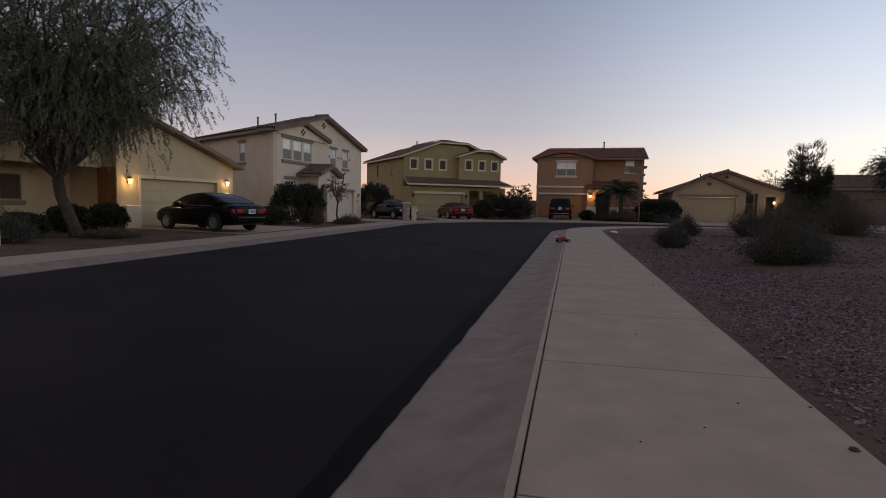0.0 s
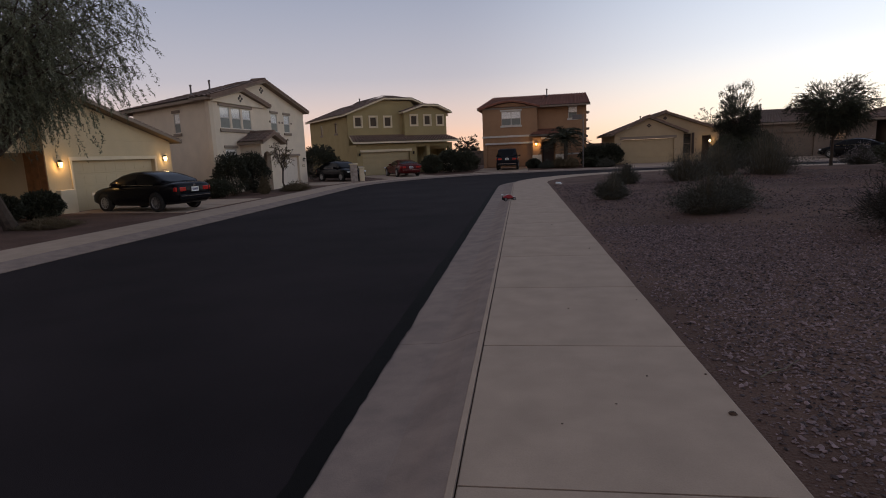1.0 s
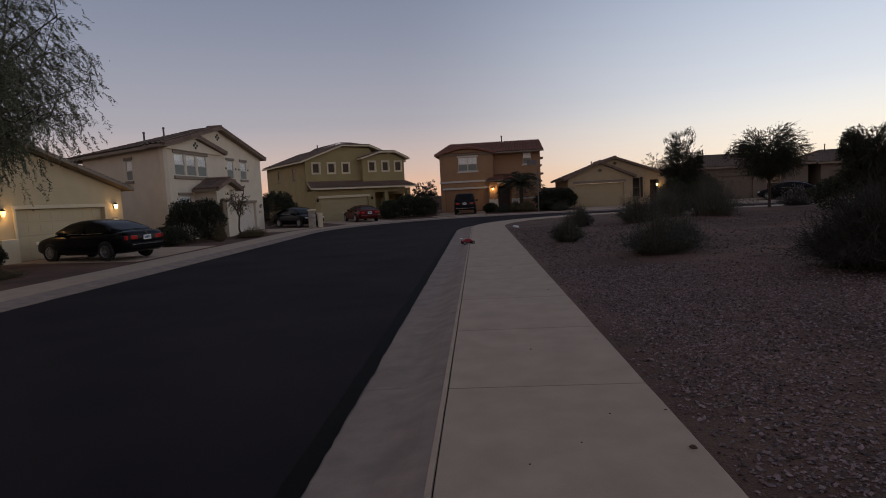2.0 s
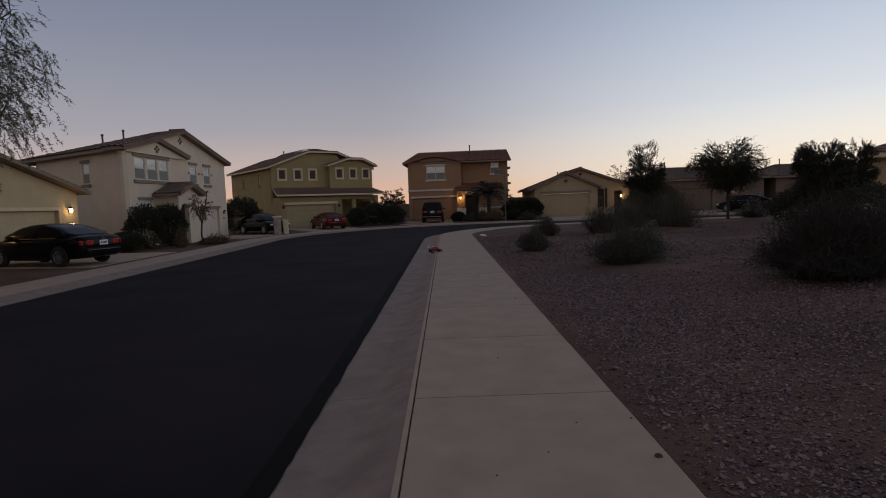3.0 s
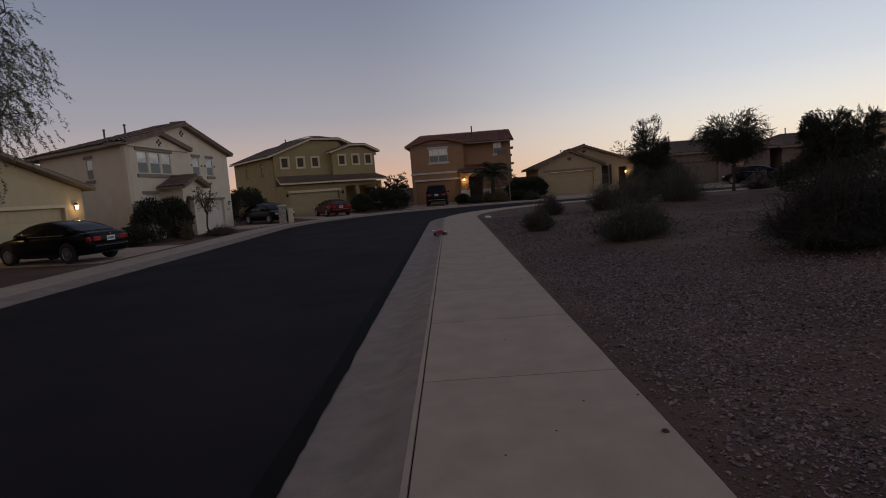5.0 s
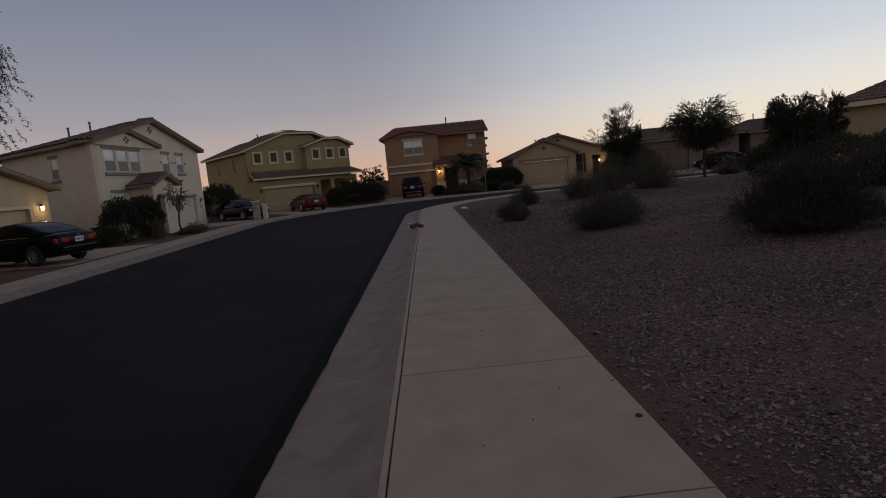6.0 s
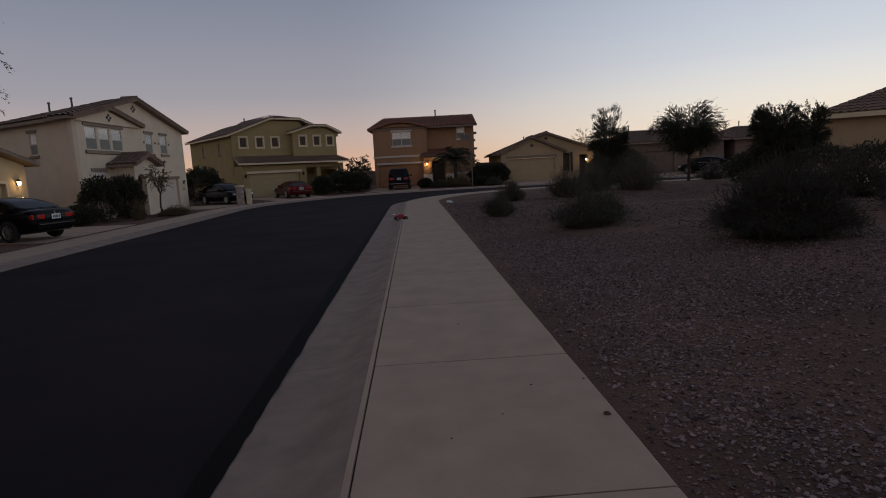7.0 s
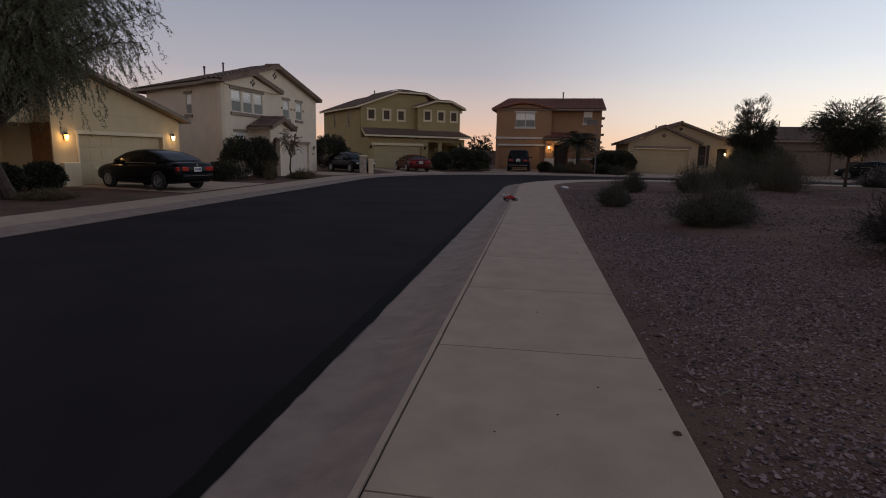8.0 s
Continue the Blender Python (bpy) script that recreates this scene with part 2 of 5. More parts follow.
def signed(path, x, y):
    """Signed distance to a path, positive to its right."""
    best = np.full(x.shape, 1e9)
    sign = np.zeros(x.shape)
    for (x0, y0, _, _), (x1, y1, _, _) in zip(path, path[1:]):
        dx, dy = x1 - x0, y1 - y0
        t = np.clip(((x - x0) * dx + (y - y0) * dy) / (dx * dx + dy * dy), 0, 1)
        ex, ey = x - x0 - t * dx, y - y0 - t * dy
        d = np.hypot(ex, ey)
        hit = d < best
        best = np.where(hit, d, best)
        sign = np.where(hit, np.sign(ex * dy - ey * dx), sign)
    return best * sign


def along(path):
    """Running length at each point of a path."""
    return np.concatenate([[0], np.cumsum(np.hypot(np.diff(path[:, 0]), np.diff(path[:, 1])))])


def at_length(path, lengths, s):
    return [float(np.interp(s, lengths, path[:, i])) for i in range(4)]


WALK_W = 1.67
ROAD_Z = -0.15
LOT_Z = -0.06


def smooth01(a):
    a = np.clip(a, 0, 1)
    return a * a * (3 - 2 * a)


def ground_height(x, y):
    n, f = signed(NEAR, x, y), signed(FAR, x, y)
    wob = 0.03 * np.sin(x * 1.3 + 2 * np.sin(y * 0.7)) + 0.03 * np.sin(y * 1.1 + 1.7 * np.sin(x * 0.5))
    near = -0.02 + (0.30 + wob) * smooth01((n - WALK_W - 0.3) / 9.0)
    far = LOT_Z - 0.02 + 0.06 * smooth01((-f - 2.6) / 5.0)
    z = np.where(n > WALK_W / 2, near, np.where(f < -1.4, far, -0.45))
    return z


xs = np.concatenate([[-1500, -600, -250, -120, -80], np.arange(-60, 72.1, 0.5), [85, 120, 250, 600, 1500]])
ys = np.concatenate([[-1500, -600, -250, -120, -60], np.arange(-29, 80.1, 0.5), [95, 130, 250, 600, 1500]])
gx, gy = np.meshgrid(xs, ys)
gz = ground_height(gx.ravel(), gy.ravel()).reshape(gx.shape)
away = (np.abs(gx) > 72.2) | (gy > 80.2) | (gy < -29.2)
gz = np.where(away, -0.2, gz)
cols = len(xs)
verts = np.stack([gx.ravel(), gy.ravel(), gz.ravel()], 1)
i0 = (np.arange(len(ys) - 1)[:, None] * cols + np.arange(cols - 1)[None, :]).ravel()
ground_mesh = bpy.data.meshes.new("ground")
ground_mesh.from_pydata(verts.tolist(), [], np.stack([i0, i0 + 1, i0 + cols + 1, i0 + cols], 1).tolist())
ground_mesh.shade_smooth()
ground_mesh.materials.append(DIRT)
tagged(new("ground", ground_mesh), "bare brown desert dirt with thin gravel cover", "ground", kind="structure")

def tar_seam():
    """A sealed strip with ragged edges along the near gutter."""
    run = along(NEAR)
    bm = bmesh.new()
    rows = []
    for q in np.arange(20, 95, 0.12):
        x, y, nx, ny = at_length(NEAR, run, q)
        a = -1.0 - 0.035 * noise.noise((q * 1.3, 0, 0)) - 0.02 * noise.noise((q * 6, 3, 0))
        b = -0.825 + 0.018 * noise.noise((q * 1.7, 9, 0)) + 0.014 * noise.noise((q * 7, 5, 0))
        rows.append([bm.verts.new((x + nx * o, y + ny * o, z)) for o, z in ((a, ROAD_Z + 0.004), ((a + b) / 2, ROAD_Z + 0.012), (b, ROAD_Z + 0.018))])
    for p, q in zip(rows, rows[1:]):
        for i in range(2):
            bm.faces.new((p[i], p[i + 1], q[i + 1], q[i]))
    return bm


# asphalt, from gutter to gutter
bm = bmesh.new()
left = [bm.verts.new((x, y, ROAD_Z)) for x, y, _, _ in FAR]
right = [bm.verts.new((x - nx * 0.84, y - ny * 0.84, ROAD_Z)) for x, y, nx, ny in NEAR]
bmesh.ops.triangulate(bm, faces=[bm.faces.new(left + right[::-1])])
tagged(mesh_object("road", bm, ASPHALT), "dark grey asphalt street bending to the side", "road", kind="structure")
tagged(mesh_object("tar_edge", tar_seam(), TAR), "black sealed asphalt edge beside the gutter", "road edge", kind="structure")
CURB = [(-0.845, ROAD_Z - 0.2), (-0.84, ROAD_Z + 0.012), (-0.42, ROAD_Z + 0.03), (-0.30, -0.085), (-0.16, -0.03), (-0.07, -0.006), (-0.045, 0.0), (-0.012, 0.001), (-0.006, -0.013)]
kerb = tagged(mesh_object("kerb", ribbon(NEAR, [(o + 0.004, z - 0.02) for o, z in CURB[:-1]]), GUTTER, smooth=True), "pale grey rolled concrete kerb and gutter", "kerb", kind="structure")
tagged(mesh_object("kerb_edge", ribbon(NEAR, [(-0.05, 0.0), (-0.046, 0.005), (-0.016, 0.006), (-0.011, 0.0)]), CONCRETE), "paler worn edge along the kerb top", "kerb", kind="structure")
walk_base = tagged(mesh_object("pavement", ribbon(NEAR, [(0.012, -0.3), (0.013, -0.03), (WALK_W - 0.03, -0.03), (WALK_W - 0.025, -0.3)]), GUTTER), "pale concrete pavement with cut joints", "pavement", kind="structure")
tagged(mesh_object("kerb_far", ribbon(FAR, [(0.0, ROAD_Z - 0.2), (-0.005, ROAD_Z + 0.012), (-0.3, ROAD_Z + 0.03), (-0.42, -0.1), (-0.6, LOT_Z), (-0.65, LOT_Z), (-0.655, -0.1)]), GUTTER), "pale rolled concrete kerb on the house side", "kerb", kind="structure")
tagged(mesh_object("pavement_far", ribbon(FAR, [(-0.66, -0.3), (-0.665, LOT_Z), (-2.1, LOT_Z), (-2.12, -0.3)]), CONCRETE), "pale concrete pavement before the houses", "pavement", kind="structure")


def slabs_along(path, profile, start, stop, step, gap, material, parent, name):
    """Concrete pieces cut across at even joints."""
    run = along(path)
    s = start
    while s < stop:
        e = s + step
        bm = bmesh.new()
        rows = []
        cuts = np.linspace(s + gap, e - gap, 5)
        for i, c in enumerate(cuts):
            x, y, nx, ny = at_length(path, run, c)
            drop = 0.006 if i in (0, 4) else 0.0
            rows.append([bm.verts.new((x + nx * o, y + ny * o, z - drop)) for o, z in profile])
        for a, b in zip(rows, rows[1:]):
            for i in range(len(profile) - 1):
                bm.faces.new((a[i], a[i + 1], b[i + 1], b[i]))
        for r in (rows[0], rows[-1]):
            bm.faces.new(r)
        part(name, bm, material, parent)
        s = e


JOINT = 34.62
slabs_along(NEAR, [(0.0, -0.2), (0.001, -0.006), (0.008, 0.0), (WALK_W - 0.02, 0.0), (WALK_W - 0.004, -0.012), (WALK_W, -0.2)], JOINT - 2.09 * 15, 150, 2.09, 0.007, CONCRETE, walk_base, "slab")
slabs_along(NEAR, CURB, JOINT - 3.1 * 10 + 0.4, 150, 3.1, 0.0035, GUTTER, kerb, "kerb_piece")

# ---- house kit: x along the front, y into the house, z up ----
def wall_panel(w, h, t, openings, z0=-0.35):
    """A wall of thickness t along x from 0 to w, with real openings (x0, z0, x1, z1)."""
    xs = sorted({0.0, w, *[o[0] for o in openings], *[o[2] for o in openings]})
    zs = sorted({z0, h, *[max(z0, o[1]) for o in openings], *[o[3] for o in openings]})
    solid = {(i, k) for i in range(len(xs) - 1) for k in range(len(zs) - 1)
             if not any(o[0] <= xs[i] + 1e-6 and o[2] >= xs[i + 1] - 1e-6 and o[1] <= zs[k] + 1e-6 and o[3] >= zs[k + 1] - 1e-6 for o in openings)}
    bm = bmesh.new()
    vs = {}

    def v(i, j, k):
        if (i, j, k) not in vs:
            vs[i, j, k] = bm.verts.new((xs[i], j * t, zs[k]))
        return vs[i, j, k]

    for i, k in solid:
        bm.faces.new((v(i, 0, k), v(i + 1, 0, k), v(i + 1, 0, k + 1), v(i, 0, k + 1)))
        bm.faces.new((v(i, 1, k + 1), v(i + 1, 1, k + 1), v(i + 1, 1, k), v(i, 1, k)))
        if (i - 1, k) not in solid:
            bm.faces.new((v(i, 0, k), v(i, 0, k + 1), v(i, 1, k + 1), v(i, 1, k)))
        if (i + 1, k) not in solid:
            bm.faces.new((v(i + 1, 1, k), v(i + 1, 1, k + 1), v(i + 1, 0, k + 1), v(i + 1, 0, k)))
        if (i, k - 1) not in solid:
            bm.faces.new((v(i, 1, k), v(i + 1, 1, k), v(i + 1, 0, k), v(i, 0, k)))
        if (i, k + 1) not in solid:
            bm.faces.new((v(i, 0, k + 1), v(i + 1, 0, k + 1), v(i + 1, 1, k + 1), v(i, 1, k + 1)))
    return bm


def each(name, items, material, parent, label="", bevel=0.01, m=None):
    for lo, hi in items:
        bm = boxes((lo, hi), bevel=bevel)
        part(name, moved(bm, m) if m is not None else bm, material, parent, label)


def moved(bm, m):
    bmesh.ops.transform(bm, matrix=m, verts=bm.verts)
    return bm


def window(house, m, w, h, trim, frame_mat, blind=True, split=True, head=True, proud=0.05, sill=True, shade=False):
    """A window whose opening's lower left corner is at m."""
    k = 0.045
    win = part("window", moved(boxes(((0, 0.02, 0), (k, 0.09, h)), ((w - k, 0.02, 0), (w, 0.09, h)), ((k, 0.02, 0), (w - k, 0.09, k)), ((k, 0.02, h - k), (w - k, 0.09, h))), m), frame_mat, house)
    if split:
        part("sash_bar", moved(boxes(((k, 0.025, h / 2 - 0.025), (w - k, 0.085, h / 2 + 0.025))), m), frame_mat, win)
    p = part("pane", moved(boxes(((k, 0.045, k), (w - k, 0.051, h - k))), m), glass, win)
    p.visible_shadow = False
    if blind:
        bm = bmesh.new()
        z = h * 0.5 if split else k
        while z < h - k:
            box(bm, (k, 0.060, z), (w - k, 0.075, min(z + 0.045, h - k)))
            z += 0.05
        part("blind", moved(bm, m), BLIND, win, "white slatted blind")
        if split:
            part("screen", moved(boxes(((k, 0.036, k), (w - k, 0.042, h / 2 - 0.03))), m), SCREEN, win, "grey insect screen")
    if shade:
        part("screen", moved(boxes(((k, 0.036, k), (w - k, 0.042, h - k))), m), SUN_SCREEN, win, "brown woven sun screen")
    # near-black sheet in place of the unlit room's shade
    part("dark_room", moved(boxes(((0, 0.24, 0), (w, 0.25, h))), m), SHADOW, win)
    if head:
        part("window_head", moved(boxes(((-0.12, -proud, h + 0.02), (w + 0.12, 0.0, h + 0.18)), bevel=0.01), m), trim, win)
    if sill:
        part("window_sill", moved(boxes(((-0.12, -proud - 0.02, -0.18), (w + 0.12, 0.0, -0.02)), bevel=0.01), m), trim, win)
    return win


def surround(win, m, w, h, trim, k=0.13):
    part("surround", moved(boxes(((-k, -0.05, -k), (0, 0.0, h + k)), ((w, -0.05, -k), (w + k, 0.0, h + k)), ((0, -0.05, h), (w, 0.0, h + k)), ((0, -0.05, -k), (w, 0.0, 0)), bevel=0.008), m), trim, win)


def garage_door(house, m, w, h, paint, rows=4):
    door = part("garage_door", moved(boxes(((0, 0.19, 0), (w, 0.22, h))), m), paint, house)
    step = h / rows
    for r in range(rows):
        bm = boxes(((0.01, 0.16, r * step + 0.006), (w - 0.01, 0.19, (r + 1) * step - 0.006)), bevel=0.006)
        n = max(4, round(w / 0.62))
        for c in range(n):
            x = 0.06 + c * (w - 0.12) / n
            box(bm, (x + 0.05, 0.150, r * step + 0.1), (x + (w - 0.12) / n - 0.05, 0.16, (r + 1) * step - 0.1), 0.004)
        part("panel", moved(bm, m), paint, door)
    return door


def tiles(p0, p1, p2, p3, pitch=0.30, course=0.38, bm=None):
    """Barrel tiles in overlapping courses on the slope p0 p1 (eave) to p3 p2 (ridge)."""
    bm = bm or bmesh.new()
    p0, p1, p2, p3 = map(Vector, (p0, p1, p2, p3))
    width, run = max((p1 - p0).length, (p2 - p3).length), ((p3 + p2) / 2 - (p0 + p1) / 2).length
    nrm = (p1 - p0).cross(p3 - p0) if (p1 - p0).length > 0.01 else (p2 - p3).cross(p3 - p0)
    nrm.normalize()
    if nrm.z < 0:
        nrm = -nrm
    nc, nr = max(1, round(width / pitch)), max(1, round(run / course))
    prof = ((0.0, 0.012), (0.22, 0.05), (0.5, 0.075), (0.78, 0.05))
    for r in range(nr):
        rows = []
        for v, lift in ((r / nr, 0.03), ((r + 1) / nr, 0.0)):
            a, b = p0.lerp(p3, v), p1.lerp(p2, v)
            row = []
            for c in range(nc):
                for s, z in prof:
                    row.append(bm.verts.new(a.lerp(b, (c + s) / nc) + nrm * (z + lift)))
            row.append(bm.verts.new(b + nrm * (0.012 + lift)))
            rows.append(row)
        for i in range(len(rows[0]) - 1):
            bm.faces.new((rows[0][i], rows[0][i + 1], rows[1][i + 1], rows[1][i]))
    return bm


def slab(bm, pts, t=0.14):
    """A sloping plate with pts on its upper face."""
    top = [bm.verts.new(p) for p in pts]
    low = [bm.verts.new((p[0], p[1], p[2] - t)) for p in pts]
    bm.faces.new(top)
    bm.faces.new(low[::-1])
    for i in range(len(pts)):
        j = (i + 1) % len(pts)
        bm.faces.new((top[j], top[i], low[i], low[j]))
    return bm


def gable_roof(house, x0, x1, xr, ze, zr, y0, y1, tile, fascia, over=0.35, ze1=None, name="roof"):
    """A gable whose ridge runs into the house at x = xr, with overhangs; eaves at ze (left) and ze1."""
    ze1 = ze if ze1 is None else ze1
    sl, sr = (zr - ze) / (xr - x0), (zr - ze1) / (x1 - xr)
    a = (x0 - over, ze - sl * over)
    c = (x1 + over, ze1 - sr * over)
    yf = y0 - over
    t = 0.16
    bm = slab(bmesh.new(), [(a[0], yf, a[1] + t), (xr, yf, zr + t), (xr, y1, zr + t), (a[0], y1, a[1] + t)])
    slab(bm, [(xr, yf, zr + t), (c[0], yf, c[1] + t), (c[0], y1, c[1] + t), (xr, y1, zr + t)])
    roof = part(name, bm, fascia, house)
    bm = tiles((a[0], y1, a[1] + t), (a[0], yf, a[1] + t), (xr, yf, zr + t), (xr, y1, zr + t))
    tiles((c[0], yf, c[1] + t), (c[0], y1, c[1] + t), (xr, y1, zr + t), (xr, yf, zr + t), bm=bm)
    tagged(part("roof_tiles", bm, tile, roof, smooth=False), kind="stuff")
    # tiles along the rake and the ridge
    bm = bmesh.new()
    for p, q in (((a[0], yf, a[1]), (xr, yf, zr)), ((c[0], yf, c[1]), (xr, yf, zr))):
        p, q = Vector(p), Vector(q)
        n = max(2, round((q - p).length / 0.38))
        for i in range(n):
            s, e = p.lerp(q, i / n), p.lerp(q, (i + 1.06) / n)
            slab(bm, [(s.x, yf - 0.03, s.z + t + 0.10), (e.x, yf - 0.03, e.z + t + 0.07), (e.x, yf + 0.16, e.z + t + 0.07), (s.x, yf + 0.16, s.z + t + 0.10)], 0.15)
    n = max(2, round((y1 - yf) / 0.4))
    for i in range(n):
        ya, yb = yf + (y1 - yf) * i / n, yf + (y1 - yf) * (i + 1.05) / n
        prism([(xr - 0.14, zr + t + 0.02), (xr - 0.1, zr + t + 0.12), (xr, zr + t + 0.16), (xr + 0.1, zr + t + 0.12), (xr + 0.14, zr + t + 0.02)], ya, yb, bm)
    tagged(part("rake_tiles", bm, tile, roof), kind="stuff")
    return roof


def pipe(house, x, y, z, h=0.55, r=0.05):
    bm = bmesh.new()
    bmesh.ops.create_cone(bm, cap_ends=True, segments=10, radius1=r, radius2=r, depth=h, matrix=Matrix.Translation((x, y, z + h / 2)))
    bmesh.ops.create_cone(bm, cap_ends=True, segments=10, radius1=r * 1.7, radius2=r * 1.2, depth=0.08, matrix=Matrix.Translation((x, y, z + h)))
    bmesh.ops.create_cone(bm, cap_ends=True, segments=10, radius1=r * 2.4, radius2=r, depth=0.12, matrix=Matrix.Translation((x, y, z + 0.05)))
    part("vent_pipe", bm, PIPE, house, "grey roof vent pipe")


def sconce(name, m, lit, label, watts):
    ob = thing(name, m, label, "wall lamp", "wall lamps by the garages")
    part("backplate", boxes(((-0.06, -0.02, -0.10), (0.06, 0.0, 0.10)), bevel=0.005), IRON, ob)
    bm = bmesh.new()
    bmesh.ops.create_cone(bm, cap_ends=True, segments=8, radius1=0.05, radius2=0.085, depth=0.2, matrix=Matrix.Translation((0, -0.11, -0.02)))
    part("glass_shade", bm, lit, ob, "lit glass lantern")
    bm = bmesh.new()
    bmesh.ops.create_cone(bm, cap_ends=True, segments=8, radius1=0.115, radius2=0.02, depth=0.09, matrix=Matrix.Translation((0, -0.11, 0.125)))
    box(bm, (-0.012, -0.11, 0.15), (0.012, -0.01, 0.17))
    part("cap", bm, IRON, ob)
    if watts:
        lamp = bpy.data.lights.new("wall_lamp_light", "POINT")
        lamp.energy, lamp.color, lamp.shadow_soft_size = watts, (1.0, 0.62, 0.25), 0.06
        lo = new("wall_lamp_light", lamp)
        lo.matrix_world = m @ Matrix.Translation((0, -0.26, -0.02))
    return ob


def vent_holes(house, x, z, y=0.0, s=0.13, mt=None):
    """Four round clay vents in a diamond; dark discs imitate their shaded holes."""
    for dx, dz in ((0, s), (0, -s), (s, 0), (-s, 0)):
        bm = bmesh.new()
        bmesh.ops.create_cone(bm, cap_ends=True, segments=12, radius1=0.075, radius2=0.075, depth=0.05, matrix=pose(x + dx * 1.3, y - 0.015, z + dz, 90))
        part("vent_shade_disc", bm, mt or DOOR_DARK, house, "dark disc for the shaded hole of a round clay gable vent")


def number_plate_bars(house, m):
    sign = part("number_sign", moved(boxes(((-0.2, -0.02, -0.08), (0.2, 0.0, 0.08)), bevel=0.004), m), TRIM_TAUPE, house, "small dark sign with unreadable bars")
    for i in range(4):
        part("bar", moved(boxes(((-0.15 + i * 0.08, -0.026, -0.04), (-0.10 + i * 0.08, -0.02, 0.04))), m), TRIM_LIGHT, sign)


# ---- sand-coloured single-storey house with a double garage ----
HA = pose(-18.2, 18.5, LOT_Z, 0, 0, 90)
ha = thing("house", HA, "sand-coloured single-storey stucco house with closed double garage", "house")
part("wall", wall_panel(7.4, 2.86, 0.2, [(1.2, -0.05, 6.1, 2.05)]), STUCCO_SAND, ha)
part("gable", prism([(0.0, 2.862), (7.4, 2.862), (0.0, 4.8)], 0.002, 0.2), STUCCO_SAND, ha)
part("side_wall", boxes(((7.2, 0.2, -0.35), (7.4, 13, 2.86))), STUCCO_SAND, ha)
each("entry_board", [((-0.04, 0.02 + i * 0.3, 0.0), (0.0, 0.31 + i * 0.3, 2.45)) for i in range(3)], WOOD, ha)
part("return_wall", boxes(((0.0, 0.2, -0.35), (0.2, 2.5, 4.7))), STUCCO_SAND, ha)
part("recessed_wall", moved(wall_panel(4.4, 2.55, 0.2, [(1.6, 1.1, 2.4, 2.05)]), pose(-4.4, 2.3, 0)), STUCCO_SAND, ha)
part("porch_post", boxes(((-4.4, 0.72, -0.35), (-4.05, 1.07, 2.4)), bevel=0.015), STUCCO_SAND, ha)
part("porch_gable", prism([(-4.4, 2.4), (-0.002, 2.4), (-0.002, 4.7), (-4.4, 2.66)], 0.72, 0.92), STUCCO_SAND, ha)
part("far_side_wall", boxes(((-4.4, 2.5, -0.35), (-4.2, 13, 2.55))), STUCCO_SAND, ha)
window(ha, pose(-2.8, 2.3, 1.1), 0.8, 0.95, TRIM_TAUPE, TRIM_TAUPE, blind=False, split=False, head=False, shade=True)
# one broad roof: the right slope starts over the garage, the left one over the recess
bm = slab(bmesh.new(), [(-0.02, -0.4, 5.0), (7.85, -0.4, 2.92), (7.85, 13.3, 2.92), (-0.02, 13.3, 5.0)])
roof = part("roof", bm, TRIM_TAUPE, ha)
tagged(part("roof_tiles", tiles((7.85, -0.4, 2.92), (7.85, 13.3, 2.92), (-0.02, 13.3, 5.0), (-0.02, -0.4, 5.0)), ROOF_BROWN, roof), kind="stuff")
bm = slab(bmesh.new(), [(-0.022, 0.6, 5.0), (-0.022, 13.3, 5.0), (-5.0, 13.3, 2.55), (-5.0, 0.6, 2.55)])
roof = part("roof", bm, TRIM_TAUPE, ha)
tagged(part("roof_tiles", tiles((-5.0, 13.3, 2.55), (-5.0, 0.6, 2.55), (-0.022, 0.6, 5.0), (-0.022, 13.3, 5.0)), ROOF_BROWN, roof), kind="stuff")
garage_door(ha, pose(1.2, 0, -0.02), 4.9, 2.06, GARAGE_SAND)
each("door_trim", [((1.05, -0.04, 2.05), (6.25, 0.0, 2.2)), ((6.1, -0.04, 0.0), (6.22, 0.0, 2.05)), ((1.08, -0.04, 0.0), (1.2, 0.0, 2.05))], TRIM_LIGHT, ha)
part("utility_cabinet", boxes(((0.25, -0.22, 0.02), (1.0, 0.0, 0.95)), bevel=0.02), TRIM_LIGHT, ha, "cream utility cabinet at the wall's foot")
number_plate_bars(ha, pose(6.75, 0, 1.45))
sconce("wall_lamp", HA @ pose(0.55, 0, 1.92), LAMP_WARM, "black lantern with lit amber glass on sand stucco", 9)
sconce("wall_lamp", HA @ pose(6.78, 0, 2.06), LAMP_WHITE, "black lantern with lit amber glass on sand stucco", 6)
# wooden side gate and garden wall
gate = thing("fence_gate", pose(-18.9, 12.1, LOT_Z, 0, 0, 90), "dark weathered wooden side gate beside the house", "gate")
each("gate_rail", [((0, 0.04, 0.1), (1.9, 0.08, 0.2)), ((0, 0.04, 1.4), (1.9, 0.08, 1.5))], DOOR_DARK, gate)
for i in range(12):
    part("board", boxes(((i * 0.16, 0, 0.0), (i * 0.16 + 0.148, 0.04, 1.62 + 0.02 * (i % 3))), bevel=0.006), GATE_WOOD, gate)

